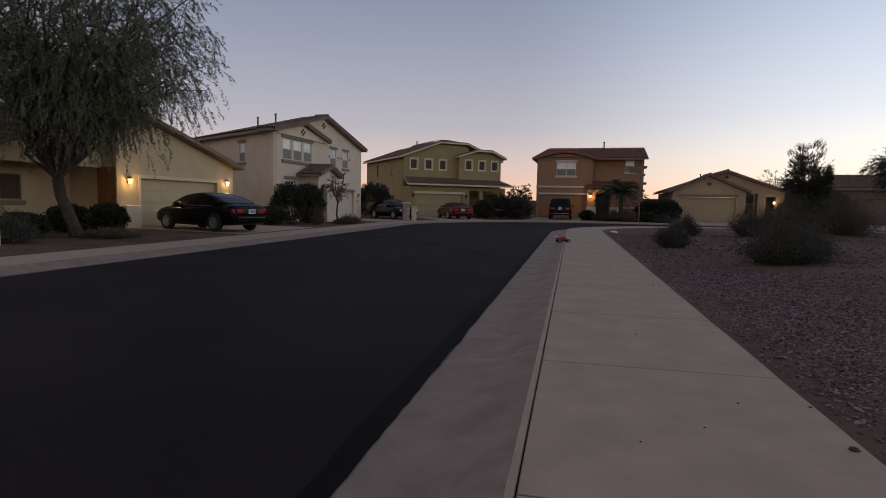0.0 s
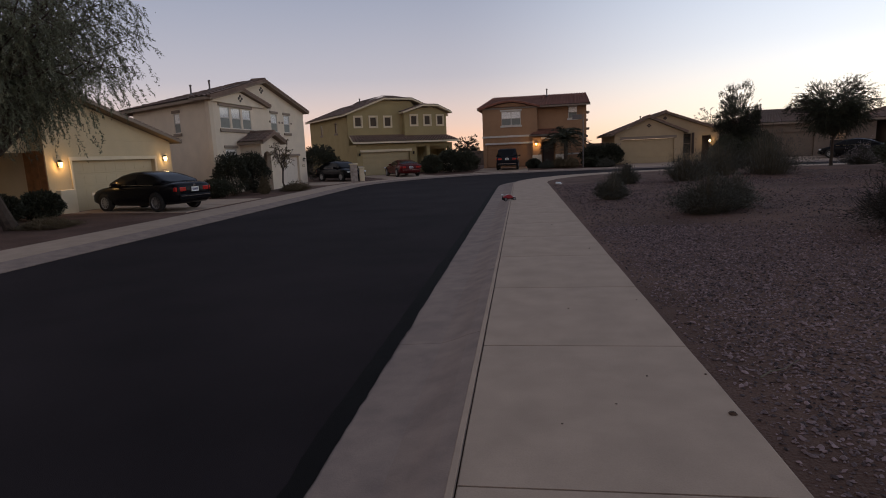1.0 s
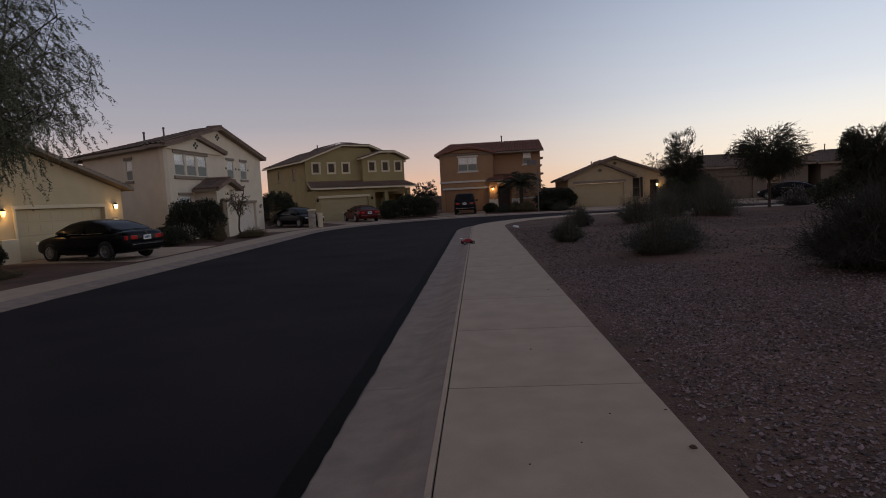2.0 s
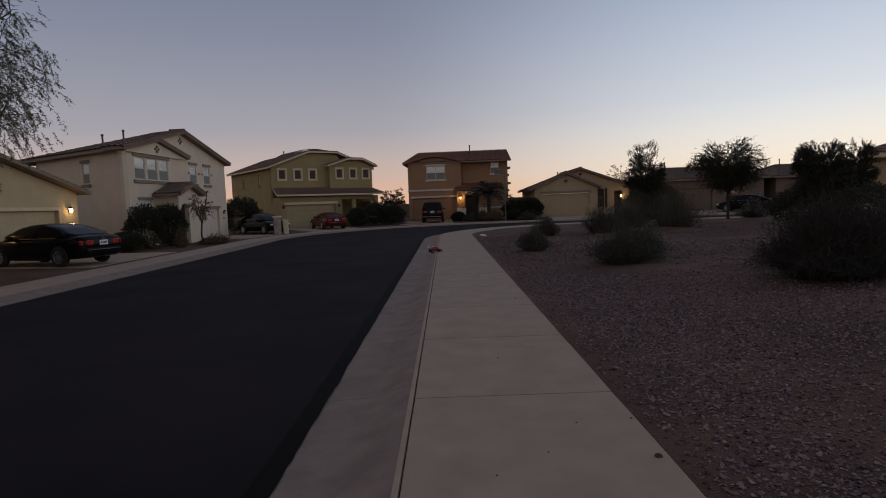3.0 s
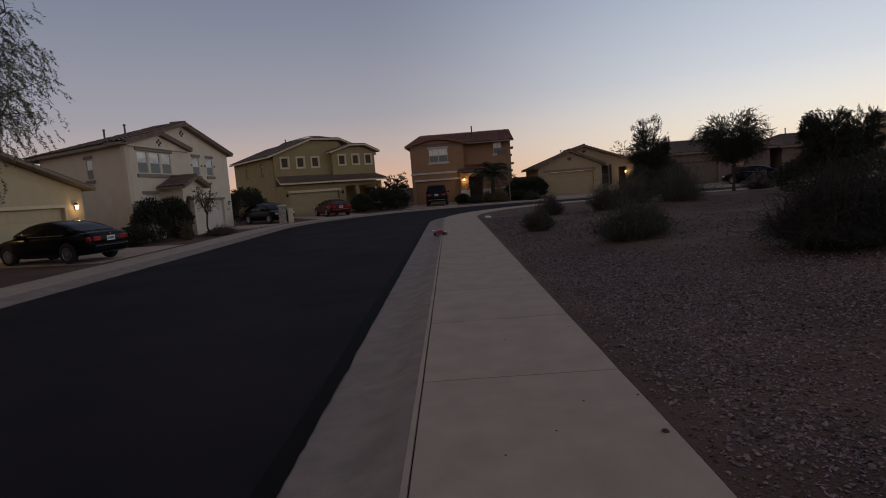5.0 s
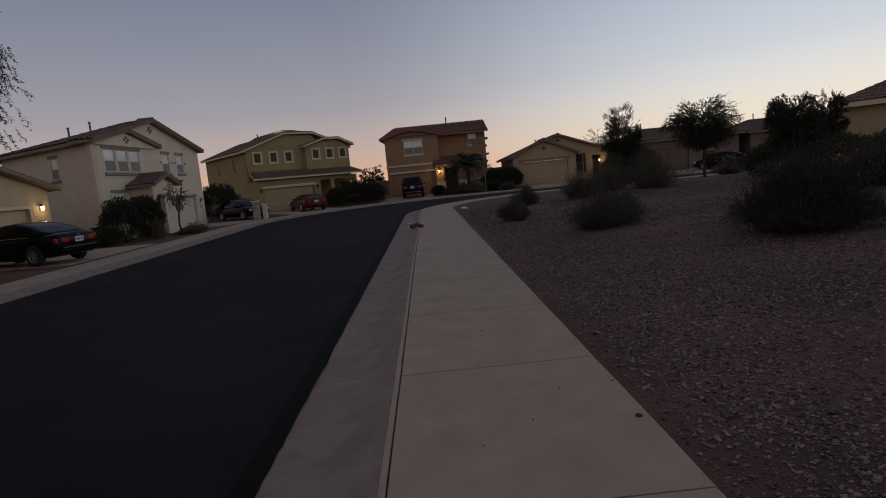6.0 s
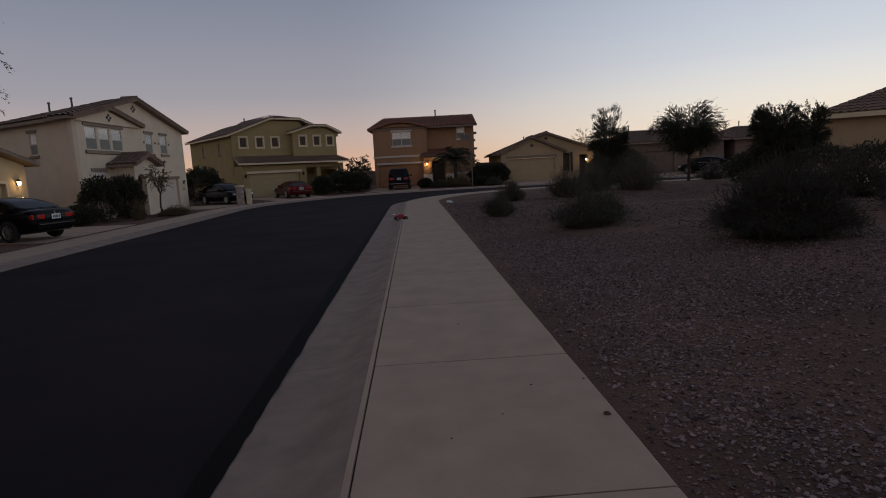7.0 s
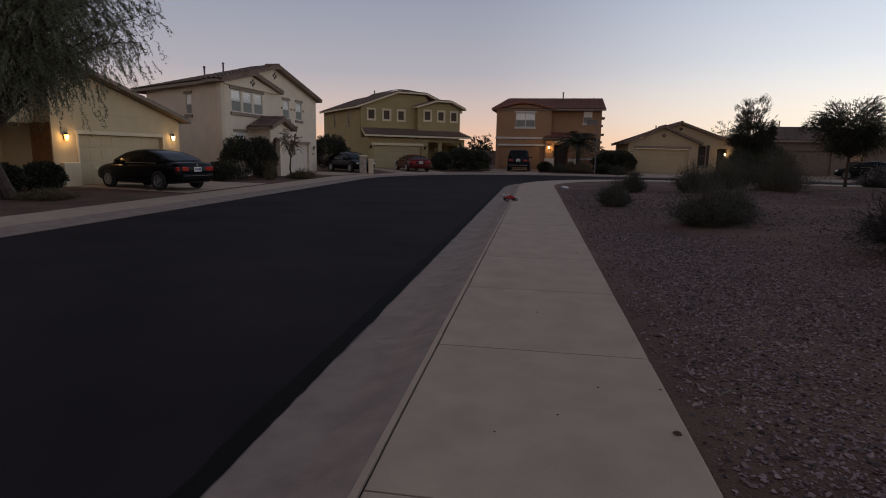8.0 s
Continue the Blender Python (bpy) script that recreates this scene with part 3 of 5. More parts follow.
# ---- greige two-storey house ----
HB = pose(-17.3, 28.25, LOT_Z, 0, 0, 90)
hb = thing("house", HB, "greige two-storey stucco house with tiled gable roof", "house")
WINS_B = [(1.0, 3.62, 1.0, 1.18), (2.2, 3.62, 1.0, 1.18), (3.4, 3.62, 1.0, 1.18), (7.0, 3.60, 0.9, 1.15), (8.9, 3.60, 0.9, 1.15), (1.2, 1.3, 1.2, 1.2)]
GB = (7.2, -0.05, 10.9, 2.0)
part("wall", wall_panel(12.2, 5.1, 0.22, [(x, z, x + w, z + h) for x, z, w, h in WINS_B] + [GB]), STUCCO_GREY, hb)
part("gable", prism([(0, 5.102), (12.2, 5.102), (6.0, 6.55)], 0.002, 0.22), STUCCO_GREY, hb)
part("side_wall", moved(wall_panel(9.18, 5.1, 0.22, [(5.2, 3.5, 5.9, 4.6)]), pose(4.5, 8.0, 0, 0, 0, -90 - 29.4)), STUCCO_GREY, hb)
window(hb, pose(4.5, 8.0, 0, 0, 0, -90 - 29.4) @ pose(5.2, 0, 3.5), 0.7, 1.1, TRIM_TAUPE, TRIM_WHITE)
part("side_wall", boxes(((11.98, 0.22, -0.35), (12.2, 8.9, 5.1))), STUCCO_GREY, hb)
gable_roof(hb, 0, 12.2, 6.0, 5.1, 6.55, 0, 0.55, ROOF_BROWN, TRIM_TAUPE, name="front_roof")
hip = [(-0.12, 0.5, 5.17), (12.55, 0.5, 5.17), (12.55, 9.3, 5.17), (4.7, 9.3, 5.17), (6.0, 0.5, 6.71), (6.3, 1.4, 6.71)]
bm, tl = bmesh.new(), bmesh.new()
for a, b, c, e in ((3, 0, 4, 5), (1, 2, 5, 4), (2, 3, 5, 5)):
    slab(bm, [hip[a], hip[b], hip[c]] + ([hip[e]] if e != c else []), 0.16)
    tiles(hip[a], hip[b], hip[c], Vector(hip[e]) + Vector((0.02, 0, 0)) if e == c else hip[e], bm=tl)
roof = part("roof", bm, TRIM_TAUPE, hb)
tagged(part("roof_tiles", tl, ROOF_BROWN, roof), kind="stuff")
# shallow second gable over the three windows
part("front_gable", prism([(0.0, 5.0), (6.4, 5.0), (6.4, 5.06), (3.1, 5.72), (0.0, 5.06)], -0.12, 0.0), STUCCO_GREY, hb)
gable_roof(hb, 0.1, 6.3, 3.1, 5.06, 5.74, -0.12, 1.0, ROOF_BROWN, TRIM_TAUPE, over=0.22, name="front_gable_roof")
vent_holes(hb, 3.1, 5.36, -0.12)
vent_holes(hb, 6.0, 6.12)
for i, (x, z, w, h) in enumerate(WINS_B):
    window(hb, pose(x, 0, z), w, h, TRIM_TAUPE, TRIM_WHITE, head=i > 2, sill=i > 2, split=i < 5)
part("window_band", boxes(((0.85, -0.06, 4.82), (4.55, 0.0, 4.98)), bevel=0.012), TRIM_TAUPE, hb)
part("window_band", boxes(((0.85, -0.08, 3.42), (4.55, 0.0, 3.60)), bevel=0.012), TRIM_TAUPE, hb)
for x in (6.75, 8.1, 8.55, 9.95):
    part("shutter_bracket", boxes(((x, -0.05, 4.18), (x + 0.14, 0.0, 4.30)), bevel=0.01), TRIM_TAUPE, hb)
garage_door(hb, pose(GB[0], 0, -0.02), 3.7, 2.02, GARAGE_GREIGE)
part("door_trim", boxes(((7.05, -0.05, 2.0), (11.05, 0.0, 2.16)), bevel=0.01), TRIM_TAUPE, hb)
# entry porch: gabled block with a rounded opening
PORCH = pose(2.8, -1.3, 0)
arch = [(0.45 + 0.45 * math.cos(math.pi - i * math.pi / 8), 2.0 + 0.3 * math.sin(i * math.pi / 8)) for i in range(9)]
part("porch_wall", moved(prism([(0.0, -0.3), (0.25, -0.3)] + [(x + 0.25, z) for x, z in arch] + [(1.15, -0.3), (2.5, -0.3), (2.5, 2.8), (1.25, 3.2), (0.0, 2.8)], 0.0, 0.25), PORCH), STUCCO_GREY, hb)
part("porch_niche", moved(prism([(1.5, 1.9)] + [(1.8 - 0.3 * math.cos(i * math.pi / 8), 2.15 + 0.25 * math.sin(i * math.pi / 8)) for i in range(9)] + [(2.1, 1.9)], -0.02, 0.0), PORCH), TRIM_TAUPE, hb)
each("porch_side", [((0.0, 0.25, 2.2), (0.22, 1.3, 2.78)), ((2.28, 0.25, -0.3), (2.5, 1.3, 2.78))], STUCCO_GREY, hb, bevel=0, m=PORCH)
gable_roof(hb, 2.8, 5.3, 4.05, 2.8, 3.24, -1.3, 0.0, ROOF_BROWN, TRIM_TAUPE, over=0.32, name="porch_roof")
part("front_door", boxes(((3.0, -0.03, 0.0), (4.0, 0.0, 2.05)), bevel=0.01), DOOR_DARK, hb)
pipe(hb, 3.2, 3.0, 5.75)
pipe(hb, 3.9, 2.2, 6.05, 0.55)
sconce("wall_lamp", HB @ pose(11.6, 0, 1.7), TRIM_WHITE, "small unlit white lamp on greige stucco", 0)
number_plate_bars(hb, pose(11.6, 0, 1.3))

# ---- olive two-storey house set across the bend ----
HC = pose(-15.95, 48.4, -0.02, 0, 0, 40)
hc = thing("house", HC, "olive two-storey stucco house with tiled porch roof", "house")
BACK = 1.9
WINS_C = [(x - 0.32, 4.42, 0.64, 0.86) for x in (1.05, 2.55, 4.0)]
WINS_C2 = [(x - 0.32, 4.50, 0.64, 0.86) for x in (6.5, 7.95, 9.35)]
part("upper_wall", moved(wall_panel(5.5, 5.5, 0.22, [(x, z, x + w, z + h) for x, z, w, h in WINS_C], 2.2), pose(0, BACK, 0)), STUCCO_OLIVE, hc)
part("upper_wall", moved(wall_panel(4.55, 5.6, 0.22, [(x - 5.5, z, x - 5.5 + w, z + h) for x, z, w, h in WINS_C2], 2.2), pose(5.5, BACK - 0.5, 0)), STUCCO_OLIVE, hc)
part("upper_return", boxes(((5.5, BACK - 0.28, 2.2), (5.7, BACK + 0.2, 5.6))), STUCCO_OLIVE, hc)
part("gable", prism([(0, 5.502), (7.6, 5.502), (6.5, 6.72), (3.6, 6.78)], BACK + 0.002, BACK + 0.2), STUCCO_OLIVE, hc)
part("gable", prism([(5.5, 5.602), (10.05, 5.602), (8.9, 6.1), (7.4, 6.12)], BACK - 0.498, BACK - 0.3), STUCCO_OLIVE, hc)
part("side_wall", moved(wall_panel(11.0, 5.5, 0.22, [(7.6, 4.0, 8.2, 5.0), (3.4, 4.0, 4.0, 5.0)], -0.3), pose(0, 12.8, 0, 0, 0, -90)), STUCCO_OLIVE, hc)
for x in (7.6, 3.4):
    window(hc, pose(0, 12.8, 0, 0, 0, -90) @ pose(x, 0, 4.0), 0.6, 1.0, TRIM_TAUPE, TRIM_TAUPE, blind=False, head=False)
part("side_wall", boxes(((9.83, 1.6, -0.3), (10.05, 12.8, 5.5))), STUCCO_OLIVE, hc)
for x, z, w, h in WINS_C:
    m = pose(x, BACK, z)
    surround(window(hc, m, w, h, TRIM_LIGHT, TRIM_LIGHT, blind=False, split=False, head=False, sill=False, shade=True), m, w, h, TRIM_LIGHT)
for x, z, w, h in WINS_C2:
    m = pose(x, BACK - 0.5, z)
    surround(window(hc, m, w, h, TRIM_LIGHT, TRIM_LIGHT, blind=False, split=False, head=False, sill=False, shade=True), m, w, h, TRIM_LIGHT)


def clipped_roof(house, x0, xa, xb, x1, ze, zt, y0, y1, tile, fascia, name="roof"):
    """A gable roof with a flattened hipped top: eave, two shoulders, eave."""
    t = 0.16
    outline = [(x0, ze), (xa, zt), (xb, zt), (x1, ze)]
    bm = bmesh.new()
    tl = bmesh.new()
    for (ax, az), (bx, bz) in zip(outline, outline[1:]):
        slab(bm, [(ax, y0, az + t), (bx, y0, bz + t), (bx, y1, bz + t), (ax, y1, az + t)])
        tiles((ax, y1, az + t), (ax, y0, az + t), (bx, y0, bz + t), (bx, y1, bz + t), bm=tl)
    roof = part(name, bm, fascia, house)
    tagged(part("roof_tiles", tl, tile, roof), kind="stuff")


clipped_roof(hc, -0.45, 3.6, 6.5, 10.4, 5.32, 6.82, BACK - 0.35, 12.9, ROOF_BROWN, TRIM_LIGHT)
# hip that rises behind the clipped top
bm = tiles((3.5, BACK - 0.3, 6.88), (6.6, BACK - 0.3, 6.88), (5.6, BACK + 2.2, 7.4), (4.5, BACK + 2.2, 7.4))
tiles((6.6, BACK - 0.3, 6.88), (6.6, 10.0, 6.88), (5.6, 10.0, 7.4), (5.6, BACK + 2.2, 7.4), bm=bm)
tiles((3.5, 10.0, 6.88), (3.5, BACK - 0.3, 6.88), (4.5, BACK + 2.2, 7.4), (4.5, 10.0, 7.4), bm=bm)
tagged(part("hip_tiles", bm, ROOF_BROWN, hc), kind="stuff")
clipped_roof(hc, 5.2, 7.35, 8.95, 10.5, 5.55, 6.2, BACK - 0.9, 6.0, ROOF_BROWN, TRIM_LIGHT, "bay_roof")
pipe(hc, 2.2, 4.0, 6.35, 0.75)
pipe(hc, 0.9, 5.0, 5.9, 0.3)
# garage front, porch and the roof over both
part("garage_wall", wall_panel(5.9, 2.75, 0.22, [(0.5, -0.05, 5.2, 2.08)]), STUCCO_OLIVE, hc)
each("garage_side", [((0.0, 0.22, -0.3), (0.22, BACK, 2.75)), ((5.68, 0.22, -0.3), (5.9, BACK + 1.2, 2.75))], STUCCO_OLIVE, hc, bevel=0)
garage_door(hc, pose(0.5, 0, -0.02), 4.7, 2.1, GARAGE_OLIVE)
part("door_trim", boxes(((0.3, -0.06, 2.09), (5.4, 0.0, 2.30)), bevel=0.012), TRIM_LIGHT, hc)
each("garage_base", [((-0.03, -0.05, -0.3), (0.46, 0.0, 0.9)), ((5.24, -0.05, -0.3), (5.93, 0.0, 0.9))], STONE, hc, "low stone veneer at the garage's corners")
part("entry_wall", moved(wall_panel(4.0, 2.75, 0.2, [(0.5, -0.05, 1.5, 2.1), (2.3, 0.6, 3.3, 1.9)]), pose(5.9, BACK + 1.2, 0)), STUCCO_OLIVE, hc)
part("front_door", boxes(((6.4, BACK + 1.3, 0.0), (7.4, BACK + 1.35, 2.1)), bevel=0.01), DOOR_DARK, hc)
for x in (7.2, 9.65):
    post = part("porch_post", boxes(((x - 0.2, 0.1, 0.0), (x + 0.2, 0.5, 2.7)), bevel=0.02), STUCCO_OLIVE, hc)
    part("post_base", boxes(((x - 0.28, 0.02, -0.3), (x + 0.28, 0.58, 0.9)), bevel=0.02), STONE, post)
part("porch_beam", boxes(((5.9, 0.12, 2.45), (9.85, 0.45, 2.78))), STUCCO_OLIVE, hc)
bm = slab(bmesh.new(), [(-0.5, -0.5, 2.98), (10.3, -0.5, 2.98), (10.05, BACK, 3.62), (0.1, BACK, 3.62)])
roof = part("porch_roof", bm, TRIM_LIGHT, hc)
tagged(part("roof_tiles", tiles((-0.5, -0.5, 2.98), (10.3, -0.5, 2.98), (10.05, BACK, 3.62), (0.1, BACK, 3.62)), ROOF_BROWN, roof), kind="stuff")
for x in (0.22, 5.55):
    sconce("wall_lamp", HC @ pose(x, 0, 1.9), SHADOW, "dark unlit lantern beside the olive garage", 0)
fence = thing("porch_fence", HC @ pose(7.7, -0.6, 0), "low pale wooden rail fence by the porch", "fence")
for z in (0.35, 0.7, 1.0):
    part("rail", boxes(((0, 0, z), (1.7, 0.04, z + 0.1)), bevel=0.008), TRIM_LIGHT, fence)
for x in (0.05, 0.85, 1.6):
    part("post", boxes(((x, 0.04, -0.1), (x + 0.09, 0.13, 1.15)), bevel=0.008), TRIM_LIGHT, fence)

# ---- terracotta two-storey house at the bend ----
HD = pose(-5.8, 58.0, 0.12)
hd = thing("house", HD, "terracotta two-storey stucco house with red tiled roof", "house")
part("upper_wall", wall_panel(5.4, 5.72, 0.22, [(1.9, 4.05, 3.8, 5.4)], 2.95), STUCCO_BROWN, hd)
part("garage_wall", wall_panel(5.2, 2.9, 0.22, [(0.35, -0.05, 4.8, 2.2)]), STUCCO_BROWN, hd)
part("upper_wall", moved(wall_panel(4.8, 5.72, 0.22, [(3.05, 4.5, 3.9, 5.65)], -0.3), pose(5.4, 0.9, 0)), STUCCO_BROWN, hd)
part("return_wall", boxes(((5.2, 0.22, -0.3), (5.4, 1.1, 5.72))), STUCCO_BROWN, hd)
part("side_wall", boxes(((0.0, 0.22, -0.3), (0.2, 11, 5.72))), STUCCO_BROWN, hd)
part("side_wall", boxes(((10.0, 1.12, -0.3), (10.2, 11, 5.72))), STUCCO_BROWN, hd)
w = window(hd, pose(1.9, 0, 4.05), 1.9, 1.35, TRIM_WHITE, TRIM_WHITE)
part("mullion", moved(boxes(((0.91, 0.012, 0.045), (0.99, 0.095, 1.305))), pose(1.9, 0, 4.05)), TRIM_WHITE, w)
window(hd, pose(8.45, 0.9, 4.5), 0.85, 1.15, TRIM_WHITE, TRIM_WHITE)
part("back_wall", boxes(((0.2, 10.8, -0.3), (10.0, 11.0, 5.72))), STUCCO_BROWN, hd)
part("string_course", boxes(((-0.06, -0.08, 2.88), (5.46, 0.0, 3.06)), bevel=0.012), TRIM_WHITE, hd)
part("door_trim", boxes(((0.2, -0.06, 2.2), (4.95, 0.0, 2.38)), bevel=0.012), TRIM_WHITE, hd)
garage_door(hd, pose(0.35, 0, -0.02), 4.45, 2.22, GARAGE_BROWN)
# curved gable over the bay, then the long roof
curve = [(0.0, 5.722)] + [(0.9 + i * 0.36, 5.722 + 0.5 * math.sin(math.pi * (0.16 + 0.68 * i / 10)) ** 1.2) for i in range(11)] + [(5.4, 5.722)]
part("bay_gable", prism(curve, 0.002, 0.22), STUCCO_BROWN, hd)
bm = bmesh.new()
tl = bmesh.new()
rim = [(-0.3, 5.62)] + [(x, z + 0.06) for x, z in curve[1:-1]] + [(5.7, 5.66)]
for (ax, az), (bx, bz) in zip(rim, rim[1:]):
    slab(bm, [(ax, -0.3, az + 0.12), (bx, -0.3, bz + 0.12), (bx, 2.5, bz + 0.12), (ax, 2.5, az + 0.12)], 0.12)
    tiles((ax, 2.5, az + 0.12), (ax, -0.3, az + 0.12), (bx, -0.3, bz + 0.12), (bx, 2.5, bz + 0.12), bm=tl)
roof = part("bay_roof", bm, ROOF_RED, hd)
tagged(part("roof_tiles", tl, ROOF_RED, roof), kind="stuff")
bm = slab(bmesh.new(), [(-0.5, -0.1, 5.78), (10.5, -0.1, 5.78), (10.4, 4.2, 7.15), (0.9, 4.2, 7.15)])
slab(bm, [(0.9, 4.2, 7.15), (10.4, 4.2, 7.15), (10.4, 11.4, 5.78), (-0.5, 11.4, 5.78)])
slab(bm, [(-0.5, -0.1, 5.78), (0.9, 4.2, 7.15), (-0.5, 11.4, 5.78)])
roof = part("roof", bm, TRIM_TAUPE, hd)
bm = tiles((-0.5, -0.1, 5.78), (10.5, -0.1, 5.78), (10.4, 4.2, 7.15), (0.9, 4.2, 7.15))
tiles((-0.5, 11.4, 5.78), (-0.5, -0.1, 5.78), (0.9, 4.2, 7.15), (0.9, 4.3, 7.15), bm=bm)
tagged(part("roof_tiles", bm, ROOF_RED, roof), kind="stuff")
pipe(hd, 6.4, 3.2, 6.95, 0.7, 0.07)
# entry porch
each("porch_wall", [((4.95, -0.35, -0.3), (5.75, 0.0, 2.75)), ((7.2, -0.35, -0.3), (8.1, 0.88, 2.75)), ((5.75, -0.345, 2.35), (7.2, 0.0, 2.745))], STUCCO_BROWN, hd, bevel=0)
each("porch_stone", [((4.9, -0.42, -0.3), (5.8, -0.35, 1.05)), ((7.15, -0.42, -0.3), (8.15, -0.35, 1.05))], TRIM_WHITE, hd, "pale stone veneer at the porch piers")
part("front_door", boxes(((5.9, 0.8, 0.0), (7.0, 0.9, 2.3)), bevel=0.01), DOOR_DARK, hd)
part("porch_lintel", boxes(((5.75, -0.4, 2.55), (7.25, -0.35, 2.75))), TRIM_WHITE, hd)
bm = slab(bmesh.new(), [(4.6, -0.8, 2.98), (8.5, -0.8, 2.98), (7.8, 0.9, 3.55), (5.4, 0.9, 3.55)], 0.12)
roof = part("porch_roof", bm, TRIM_TAUPE, hd)
tagged(part("roof_tiles", tiles((4.6, -0.8, 2.98), (8.5, -0.8, 2.98), (7.8, 0.9, 3.55), (5.4, 0.9, 3.55)), ROOF_RED, roof), kind="stuff")
part("low_band", boxes(((8.15, 0.82, 0.95), (10.2, 0.9, 1.1))), TRIM_WHITE, hd)
for z in (4.95, 3.35):
    each("window_surround", [((10.2, 1.6, z), (10.55, 2.9, z + 0.2)), ((10.2, 1.6, z - 0.75), (10.4, 2.9, z - 0.55))], TRIM_TAUPE, hd)
sconce("wall_lamp", HD @ pose(5.28, -0.35, 2.1), LAMP_WARM, "lantern with bright amber glass by the porch", 16)

# ---- sand single-storey house with two gables ----
HE = pose(6.75, 56.0, -0.02)
he = thing("house", HE, "sand single-storey stucco house with two low gables", "house")
part("wall", wall_panel(6.1, 2.75, 0.22, [(0.7, -0.05, 5.3, 2.25)]), STUCCO_TAN, he)
part("gable", prism([(0, 2.752), (6.1, 2.752), (3.05, 4.1)], 0.002, 0.22), STUCCO_TAN, he)
part("recessed_wall", moved(wall_panel(3.6, 2.75, 0.22, [(0.15, 0.75, 1.15, 2.6), (2.1, -0.05, 2.9, 2.35)]), pose(5.9, 1.2, 0)), STUCCO_TAN, he)
part("recessed_gable", prism([(-0.2, 2.752), (9.5, 2.752), (4.7, 4.5)], 1.202, 1.4), STUCCO_TAN, he)
part("return_wall", boxes(((5.9, 0.22, -0.3), (6.1, 1.2, 2.75))), STUCCO_TAN, he)
part("side_wall", boxes(((0, 0.22, -0.3), (0.2, 12, 2.75))), STUCCO_TAN, he)
part("side_wall", boxes(((9.3, 1.4, -0.3), (9.5, 12, 2.75))), STUCCO_TAN, he)
gable_roof(he, 0, 6.1, 3.05, 2.75, 4.12, 0, 3.0, ROOF_BROWN, TRIM_TAUPE, name="garage_roof")
gable_roof(he, -0.2, 9.5, 4.7, 2.75, 4.52, 1.2, 12, ROOF_BROWN, TRIM_TAUPE)
window(he, pose(6.05, 1.2, 0.75), 1.0, 1.85, TRIM_TAUPE, TRIM_TAUPE, blind=False, head=False)
for x in (5.98, 7.12):
    part("shutter", boxes(((x - 0.02, 1.14, 0.7), (x + 0.2, 1.2, 2.65)), bevel=0.01), DOOR_DARK, he, "dark window shutter")
garage_door(he, pose(0.7, 0, -0.02), 4.6, 2.26, GARAGE_TAN)
part("door_trim", boxes(((0.5, -0.07, 2.25), (5.5, 0.0, 2.5)), bevel=0.012), TRIM_TAUPE, he)
part("front_door", boxes(((8.0, 1.9, 0.0), (8.8, 1.95, 2.35)), bevel=0.01), DOOR_DARK, he)
vent_holes(he, 3.05, 3.45, s=0.1)
vent_holes(he, 4.7, 4.1, 1.2, s=0.08)
pipe(he, 2.6, 2.0, 4.05, 0.35)
number_plate_bars(he, pose(0.35, 0, 1.9))
sconce("wall_lamp", HE @ pose(8.65, 1.2, 1.85), LAMP_WHITE, "small lantern with bright white light by a doorway", 8)


# ---- low houses along the side street ----
def low_house(m, w, d, eave, ridge, wall_mat, label, hip=2.5):
    ob = thing("house", m, label, "house")
    part("wall", wall_panel(w, eave, 0.22, [(0.8, -0.05, 5.4, 2.15), (6.6, 0.7, 7.9, 2.0)]), wall_mat, ob)
    part("side_wall", boxes(((0, 0.22, -0.4), (0.22, d, eave))), wall_mat, ob)
    part("side_wall", boxes(((w - 0.22, 0.22, -0.4), (w, d, eave))), wall_mat, ob)
    part("back_wall", boxes(((0.22, d - 0.22, -0.4), (w - 0.22, d, eave))), wall_mat, ob)
    garage_door(ob, pose(0.8, 0, -0.02), 4.6, 2.16, wall_mat)
    window(ob, pose(6.6, 0, 0.7), 1.3, 1.3, TRIM_TAUPE, TRIM_TAUPE, blind=False)
    o = 0.45
    ze, zr = eave + 0.02, ridge
    q = [(-o, -o, ze), (w + o, -o, ze), (w + o, d + o, ze), (-o, d + o, ze), (hip, d / 2, zr), (w - hip, d / 2, zr)]
    bm = bmesh.new()
    tl = bmesh.new()
    for a, b, c, e in ((0, 1, 5, 4), (2, 3, 4, 5), (3, 0, 4, 4), (1, 2, 5, 5)):
        pts = [q[a], q[b], q[c]] + ([q[e]] if e != c else [])
        slab(bm, pts, 0.16)
        top = Vector(q[e]) + Vector((0, 0.02, 0)) if e == c else q[e]
        tiles(q[a], q[b], q[c], top, bm=tl)
    roof = part("roof", bm, TRIM_TAUPE, ob)
    tagged(part("roof_tiles", tl, ROOF_BROWN, roof), kind="stuff")
    pipe(ob, w * 0.22, d / 2 - 1.0, zr - 0.3, 0.8)
    return ob


low_house(pose(18.0, 55.0, 0.1), 10.2, 9.5, 3.0, 4.35, STUCCO_DARK, "brown low house with hipped tile roof behind trees")
low_house(pose(29.3, 55.0, 0.1), 10.5, 9.5, 2.95, 4.25, STUCCO_DARK, "brown low house with hipped tile roof behind shrubs")
low_house(pose(41.5, 54.0, 0.1), 10.5, 9.5, 2.95, 4.25, STUCCO_SAND, "tan low house further along the side street")
